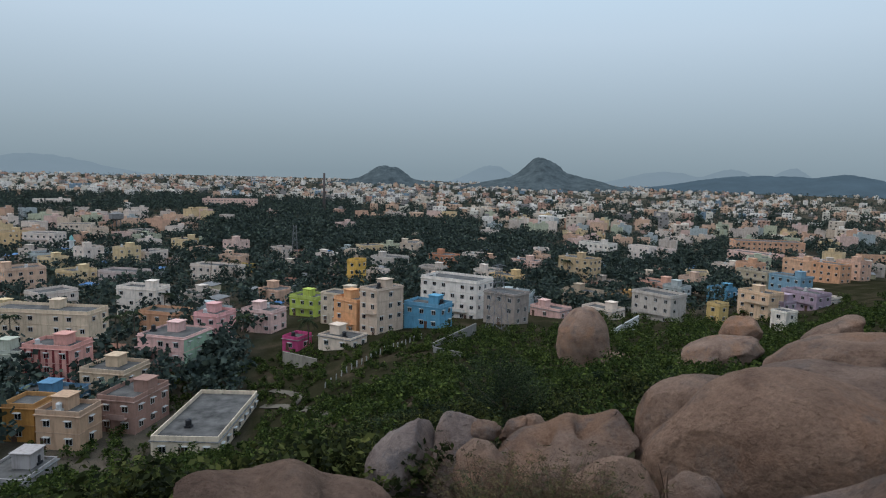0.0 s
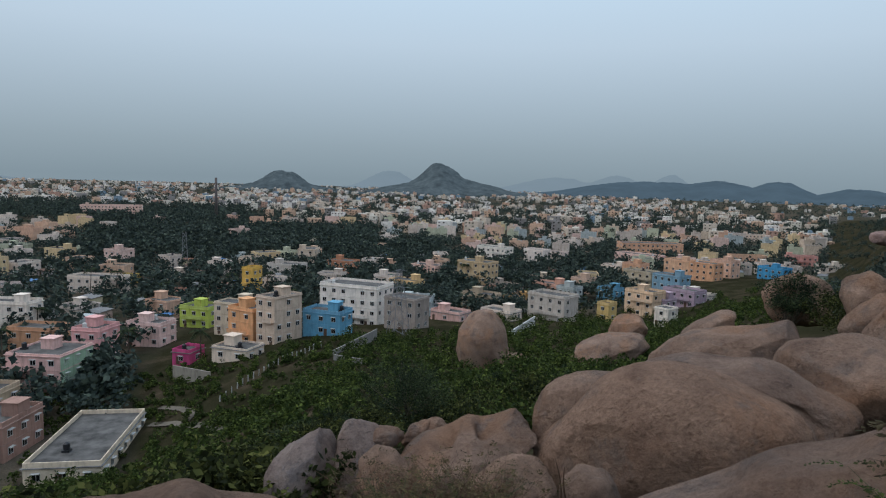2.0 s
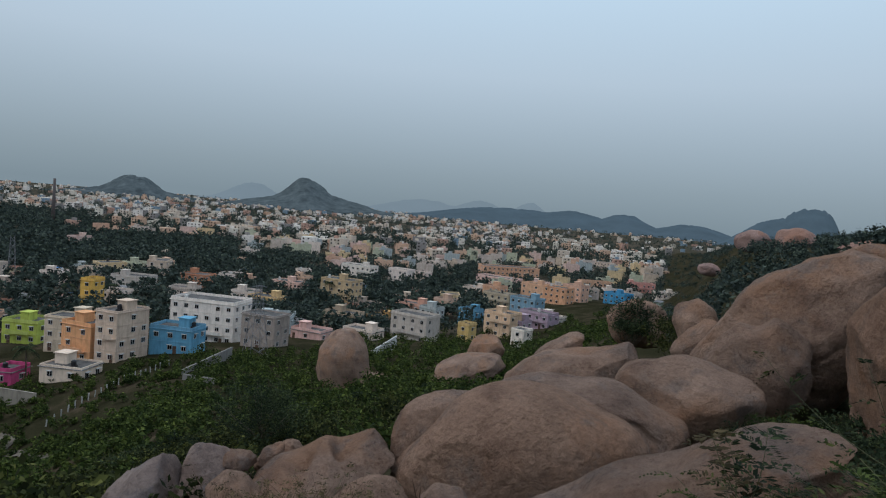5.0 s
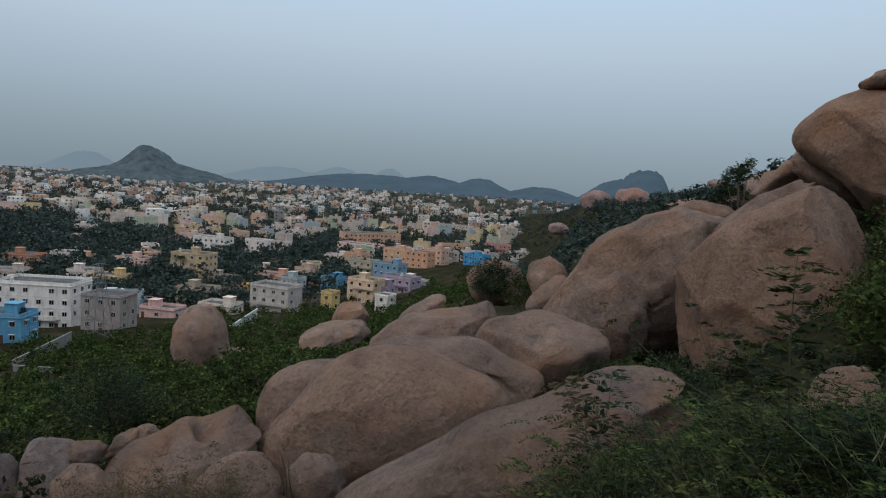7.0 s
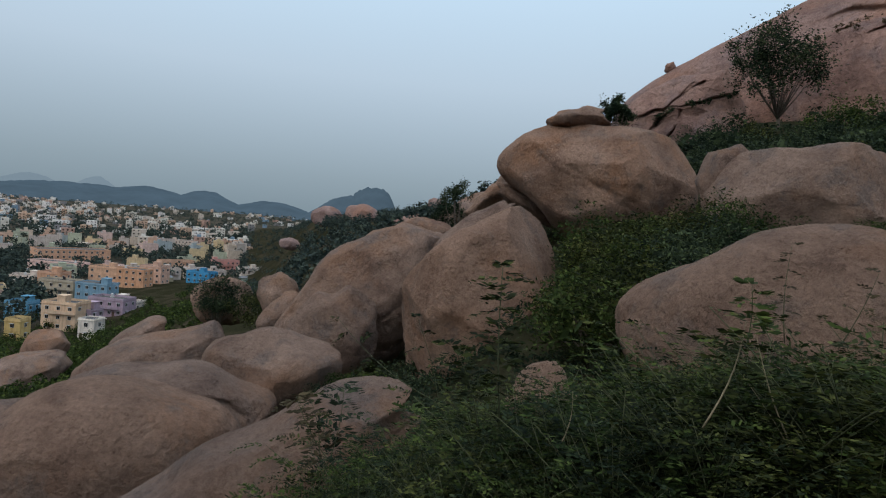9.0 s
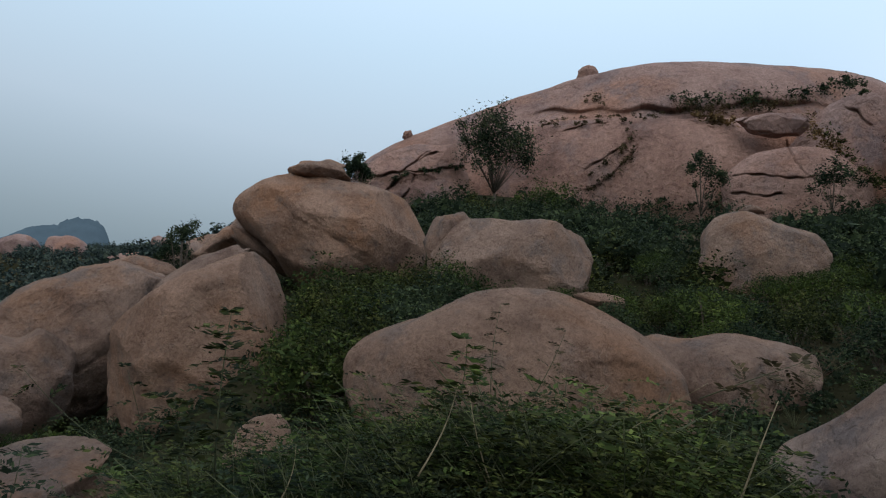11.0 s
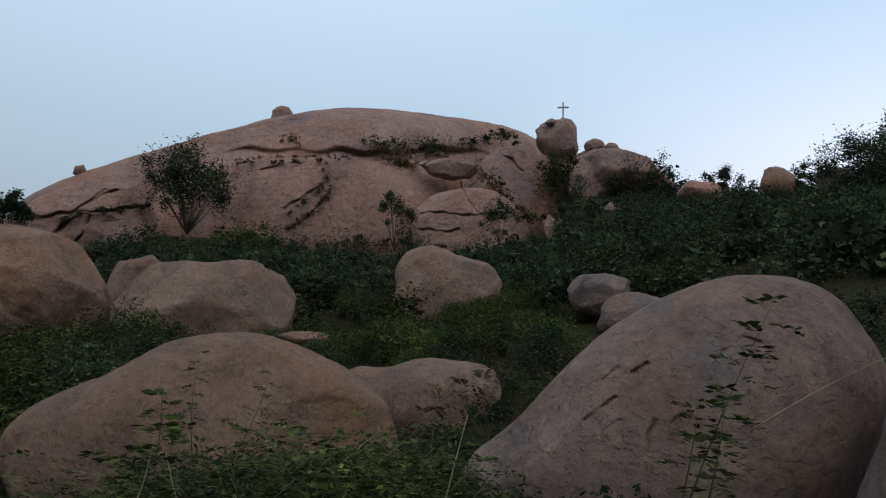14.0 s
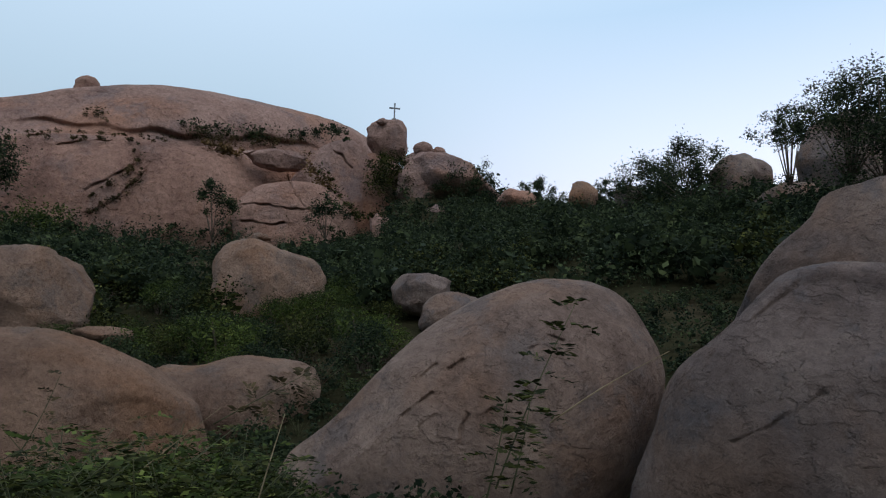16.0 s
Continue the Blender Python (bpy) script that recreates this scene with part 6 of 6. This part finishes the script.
tuft_line("ledge_bushes", "dark bushes near the dome shoulder", [(101.0, -29.6, 87.4), (102.4, -32.9, 89.4), (104.6, -37.5, 91.6), (85.9, -32.9, 83.4)], 40, 1.2, 0.45, LEAF_DARK, 5, 0.8)
tuft_line("ledge_bushes", "sparse dry shrub high on the dome", [(102.0, 0.4, 84.4), (101.9, -0.9, 85.0), (100.2, -2.0, 83.8)], 10, 0.9, 0.35, LEAF_DRY, 6, 0.6)
tuft_line("fissure_plants", "dry plants along the ledge joint", [(97.7, 9.1, 77.9), (96.4, 4.8, 78.5), (95.7, 0.6, 79.0), (94.8, -4.5, 79.6), (95.2, -9.6, 80.7)], 30, 0.35, 0.3, LEAF_DRY, 7, 0.3)
tuft_line("fissure_plants", "dry plants in the joints of the right blocks", [(100.7, -31.9, 85.1), (87.5, -29.1, 77.8), (87.3, -30.8, 75.8), (90.1, -32.7, 73.7), (85.0, -27.7, 70.9), (86.2, -24.9, 71.2)], 46, 0.8, 0.4, GRASS_DRY, 8, 0.6)
tuft_line("fissure_plants", "green plants in the joints of the right blocks", [(87.9, -30.5, 78.0), (87.0, -32.3, 74.6), (82.1, -33.6, 71.2), (89.9, -39.9, 72.6)], 36, 0.9, 0.4, LEAF, 9, 0.7)
tuft_line("dome_foot_bushes", "dark bushes along the foot of the dome", [(93.9, 8.6, 64.8), (92.3, -0.3, 65.5), (91.6, -8.4, 66.4), (91.5, -14.9, 67.4), (91.8, -21.6, 68.8), (92.6, -28.7, 66.9)], 90, 1.5, 0.45, LEAF_DARK, 10, 1.2)
tuft_line("fissure_plants", "dark plants in the crack below the left slabs", [(84.6, 25.5, 64.5), (84.6, 23.2, 66.4), (84.4, 20.4, 67.0), (87.0, 17.3, 68.0), (88.1, 16.1, 69.0)], 34, 0.45, 0.3, LEAF_DARK, 11, 0.3)
tuft_line("summit_bushes", "green bushes below the summit rock", [(90.0, -40.2, 80.8), (90.4, -43.0, 78.1), (90.1, -41.2, 74.4), (80.0, -39.7, 70.4), (74.1, -40.3, 71.4)], 70, 1.5, 0.45, LEAF_DARK, 12, 1.0)
tuft_line("summit_bushes", "low bushes along the summit ridge", [(76.9, -50.5, 79.2), (75.2, -50.9, 76.9), (74.3, -52.1, 74.6), (74.0, -54.8, 73.6), (72.2, -57.1, 73.7)], 60, 1.1, 0.45, LEAF_DARK, 13, 0.9)
tuft_line("fissure_plants", "dark plants along the upper ledge of the dome", [(102.9, 16.6, 77.0), (98.6, 9.3, 78.8), (97.6, 2.4, 80.2), (96.2, -4.5, 80.7), (98.6, -11.7, 82.5)], 40, 0.3, 0.25, LEAF_DRY, 14, 0.2)
tuft_line("ledge_bushes", "low dry scrub on the dome ledge", [(98.9, -12.6, 83.7), (98.7, -17.1, 83.4), (99.4, -22.7, 84.7), (100.3, -28.5, 86.1)], 60, 0.9, 0.35, LEAF_DRY, 15, 0.8)



# ---- the cross on the summit ----
def cross(x, y, z, turn, height):
    e = empty("cross", pose(x, y, z, 0, 0, turn), "slender grey cross standing on the summit rock", "cross")
    g = Geo()
    g.box(-0.45, -0.45, -0.3, 0.45, 0.45, 0.3)
    g.box(-0.3, -0.3, 0.3, 0.3, 0.3, 0.5)
    part("plinth", g, CONCRETE, e, "pale concrete plinth")
    g = Geo()
    g.box(-0.11, -0.11, 0.5, 0.11, 0.11, height)
    part("upright", g, CROSS_WHITE, e)
    g = Geo()
    g.box(-0.28 * height, -0.10, height * 0.70, 0.28 * height, 0.10, height * 0.70 + 0.22)
    part("crossbar", g, CROSS_WHITE, e)


cross(92.09, -43.67, 90.22, -112, 3.23)


# ---- masts, chimney and fence ----
def lattice(name, x, y, height, foot, top, label, arms=()):
    """A lattice mast: four legs, each face braced."""
    z = float(land(x, y))
    e = empty(name, pose(x, y, z, 0, 0, 20), label, "mast")
    legs = [(-1, -1), (1, -1), (1, 1), (-1, 1)]

    def at(k, u):
        h = foot + (top - foot) * u
        return Vector((legs[k % 4][0] * h / 2, legs[k % 4][1] * h / 2, height * u))
    for k in range(4):
        g = Geo()
        g.tube([at(k, 0), at(k, 1)], [0.09, 0.06], 4)
        part("leg", g, STEEL, e)
    steps = max(5, int(height / 3))
    for k in range(4):
        g = Geo()
        for i in range(steps):
            g.tube([at(k, i / steps), at(k + 1, (i + 1) / steps)], [0.045, 0.045], 4)
            g.tube([at(k + 1, i / steps), at(k, (i + 1) / steps)], [0.045, 0.045], 4)
        part("bracing", g, STEEL, e)
    for u, reach in arms:
        g = Geo()
        g.tube([(-reach, 0, height * u), (0, 0, height * u + 0.5), (reach, 0, height * u)], [0.06, 0.1, 0.06], 4)
        part("arm", g, STEEL, e)
    return e


lattice("mast", -84.6, 366.9, 19.4, 3.2, 1.6, "grey lattice telecom mast among the trees", ())
lattice("pylon", 15.2, 171.2, 18.6, 5, 1.0, "grey lattice power pylon below the slope", ((0.72, 3.4), (0.86, 2.8), (0.97, 2.2)))
lattice("mast", -312.0, 475.8, 20.8, 3, 1.2, "slim lattice mast behind houses", ())
g = Geo()
g.tube([(0, 0, -0.5), (0, 0, 24.1), (0, 0, 48.1)], [2.0, 1.6, 1.25], 14)
chimney = tagged(new("chimney", g.mesh("chimney", [plain("sooty_brick", (0.09, 0.075, 0.07), 0.9)], True)), "tall dark factory chimney rising over the town", "chimney")
chimney.location = (-143.2, 772.5, 0)
minaret = empty("minaret", pose(-202.5, 350.2, 0), "slim white minaret above a teal hall", "minaret")
g = Geo()
g.tube([(0, 0, -0.5), (0, 0, 8.7)], [1.5, 1.2], 10)
part("shaft", g, paint((0.6, 0.6, 0.58)), minaret)
g = Geo()
g.tube([(0, 0, 8.7), (0, 0, 9.2)], [2.1, 2.1], 10)
part("gallery", g, paint((0.6, 0.6, 0.58)), minaret)
g = Geo()
g.tube([(0, 0, 9.2), (0, 0, 10.4), (0, 0, 11.3), (0, 0, 12.1)], [1.0, 1.1, 0.6, 0.1], 10)
part("finial", g, paint((0.2, 0.42, 0.40)), minaret)
fence = empty("fence", pose(0, 0, 0), "row of whitewashed stone fence posts across the scrub", "fence")
post = None
for i in range(22):
    x, y = -23.4 + (18.6) * i / 21, 128.4 + (29.5) * i / 21
    g = Geo()
    g.box(-0.09, -0.09, -0.4, 0.09, 0.09, 1.35)
    post = part("post", g if post is None else post.data, WHITE_POST, fence)
    post.matrix_basis = pose(x, y, float(land(x, y)), RND.uniform(-4, 4), RND.uniform(-4, 4), RND.uniform(0, 90))


# ---- roads, tracks, walls and palms of the near town ----
def ribbon(name, label, pts, width, mat, lift=0.03):
    """A strip of road or track laid over the ground."""
    P = [Vector((*p, 0)) for p in pts]
    dense = [P[i].lerp(P[i + 1], k / 12) for i in range(len(P) - 1) for k in range(12)] + [P[-1]]
    V = []
    for i, p in enumerate(dense):
        d = (dense[min(i + 1, len(dense) - 1)] - dense[max(i - 1, 0)]).normalized()
        s = Vector((-d.y, d.x, 0))
        for k in range(5):
            q = p + s * width * (k / 4 - 0.5) * (1 + 0.12 * noise.noise(p * 0.15))
            V.append((q.x, q.y, float(land(q.x, q.y)) + lift + (0.25 if float(land(q.x, q.y)) > 0.5 else 0.0)))
    Q = np.array([(i * 5 + k, (i + 1) * 5 + k, (i + 1) * 5 + k + 1, i * 5 + k + 1) for i in range(len(dense) - 1) for k in range(4)])
    return tagged(new(name, array_mesh(name, np.array(V), Q[:, ::-1], [mat])), label, "road", kind="structure")


def garden_wall(a, b, height, label, mat):
    """A straight compound wall with a coping."""
    a, b = Vector((*a, 0)), Vector((*b, 0))
    length, ang = (b - a).length, math.degrees(math.atan2(b.y - a.y, b.x - a.x))
    e = empty("compound_wall", pose(a.x, a.y, float(land(a.x, a.y)), 0, 0, ang), label, "wall")
    g = Geo()
    g.box(0, -0.12, -1.5, length, 0.12, height)
    part("panel", g, mat, e)
    g = Geo()
    g.box(0, -0.17, height, length, 0.17, height + 0.1)
    part("coping", g, mat, e)


def palm(x, y, height, seed, reach=2.6):
    rng = random.Random(seed)
    e = empty("palm_tree", pose(x, y, float(land(x, y)), 0, 0, rng.uniform(0, 360)), "tall coconut palm with a dark drooping crown", "palm", "palms between the houses")
    g = Geo()
    bend = rng.uniform(-0.8, 0.8)
    g.tube([(bend * u * u, 0, height * u - 0.3) for u in (0, 0.3, 0.6, 0.85, 1)], [0.24, 0.19, 0.16, 0.14, 0.13], 7)
    part("trunk", g, BARK, e, smooth=True)
    for k in range(15):
        a, rise = 2.4 * k, rng.uniform(-0.25, 0.9)
        leaf_v = []
        d = Vector((math.cos(a), math.sin(a), 0))
        s = Vector((-d.y, d.x, 0))
        for i in range(12):
            u = (i + 1) / 12
            p = Vector((bend, 0, height)) + d * reach * u + Vector((0, 0, reach * (rise * u - 0.75 * u * u)))
            for sgn in (-1, 1):
                tip = p + s * sgn * 0.75 * (1 - 0.5 * u) + d * 0.25 - Vector((0, 0, 0.4))
                w = d * 0.11
                leaf_v.append((p - w, p + w, tip + w * 0.4, tip - w * 0.4))
        V = np.array([[tuple(q) for q in f] for f in leaf_v]).reshape(-1, 3)
        part("frond", array_mesh("frond", V, np.arange(len(V)).reshape(-1, 4), [LEAF_DARK]), None, e)


ribbon("road", "grey asphalt road running between houses", [(-174.7, 453.7), (-167.2, 393.5), (-162.6, 346.5), (-157.4, 306.4), (-153.4, 274.6), (-149.3, 236.7)], 9.0, ROADTAR)
ribbon("track", "pale dirt track across the scrub", [(-36.6, 129.0), (-31.3, 125.5), (-24.8, 118.6), (-14.8, 98.2)], 1.6, DIRT)
ribbon("track", "curved dirt path beside the clearing", [(-37.1, 137.6), (-31.4, 132.8), (-28.0, 126.7), (-28.8, 124.3)], 1.5, DIRT)
ribbon("clearing", "patch of bare earth and rough grass", [(-11.2, 110.8), (-7.6, 109.1), (-3.3, 110.4)], 14.0, LAWN)
ribbon("clearing", "brown bare earth in the clearing", [(-8.6, 108.8), (-6.1, 108.6), (-4.2, 108.9)], 7.0, BARE, 0.06)
garden_wall((-1.9, 145.1), (9.2, 166.6), 1.1, "pale compound wall beside a vacant plot", paint((0.24, 0.22, 0.20)))
garden_wall((-1.5, 135.8), (5.0, 131.5), 1.1, "pale compound wall closing a vacant plot", paint((0.24, 0.22, 0.20)))
garden_wall((-29.1, 148.5), (-38.5, 154.3), 1.8, "cream garden wall before the low houses", paint((0.30, 0.26, 0.21)))
garden_wall((42.2, 157.8), (55.2, 177.7), 1.8, "white garden wall among bushes", paint((0.55, 0.53, 0.5)))
palm(-99.8, 275.4, 11.5, 1)
palm(-90.5, 276.7, 10.6, 2)
palm(-67.1, 260.0, 8.8, 3)
palm(-35.7, 170.8, 7.8, 4)
palm(-83.0, 162.3, 11.8, 5)
palm(-83.7, 173.0, 10.7, 6)
palm(56.1, 306.7, 12.2, 7)
palm(58.3, 299.6, 11.3, 8)
palm(-29.8, 265.4, 11.8, 9)
palm(-53.6, 171.8, 10.2, 10)
palm(-115.7, 169.9, 9.2, 11)
palm(-45.7, 283.7, 8.8, 12)
palm(-17.1, 237.2, 9.6, 13)
palm(-93.5, 214.5, 7.7, 14)
tower = empty("water_tower", pose(-251.1, 494.9, 0), "raised concrete water tank on slim legs", "water tower")
g = Geo()
g.tube([(0, 0, 8.8), (0, 0, 10.0), (0, 0, 13.9), (0, 0, 14.7)], [3.2, 5.2, 5.2, 1.5], 16)
part("tank", g, CONCRETE, tower)
for a in range(6):
    g = Geo()
    c, s = 3.4 * math.cos(a * math.pi / 3), 3.4 * math.sin(a * math.pi / 3)
    g.tube([(c, s, -0.3), (c, s, 9.1)], [0.35, 0.35], 6)
    part("leg", g, CONCRETE, tower)
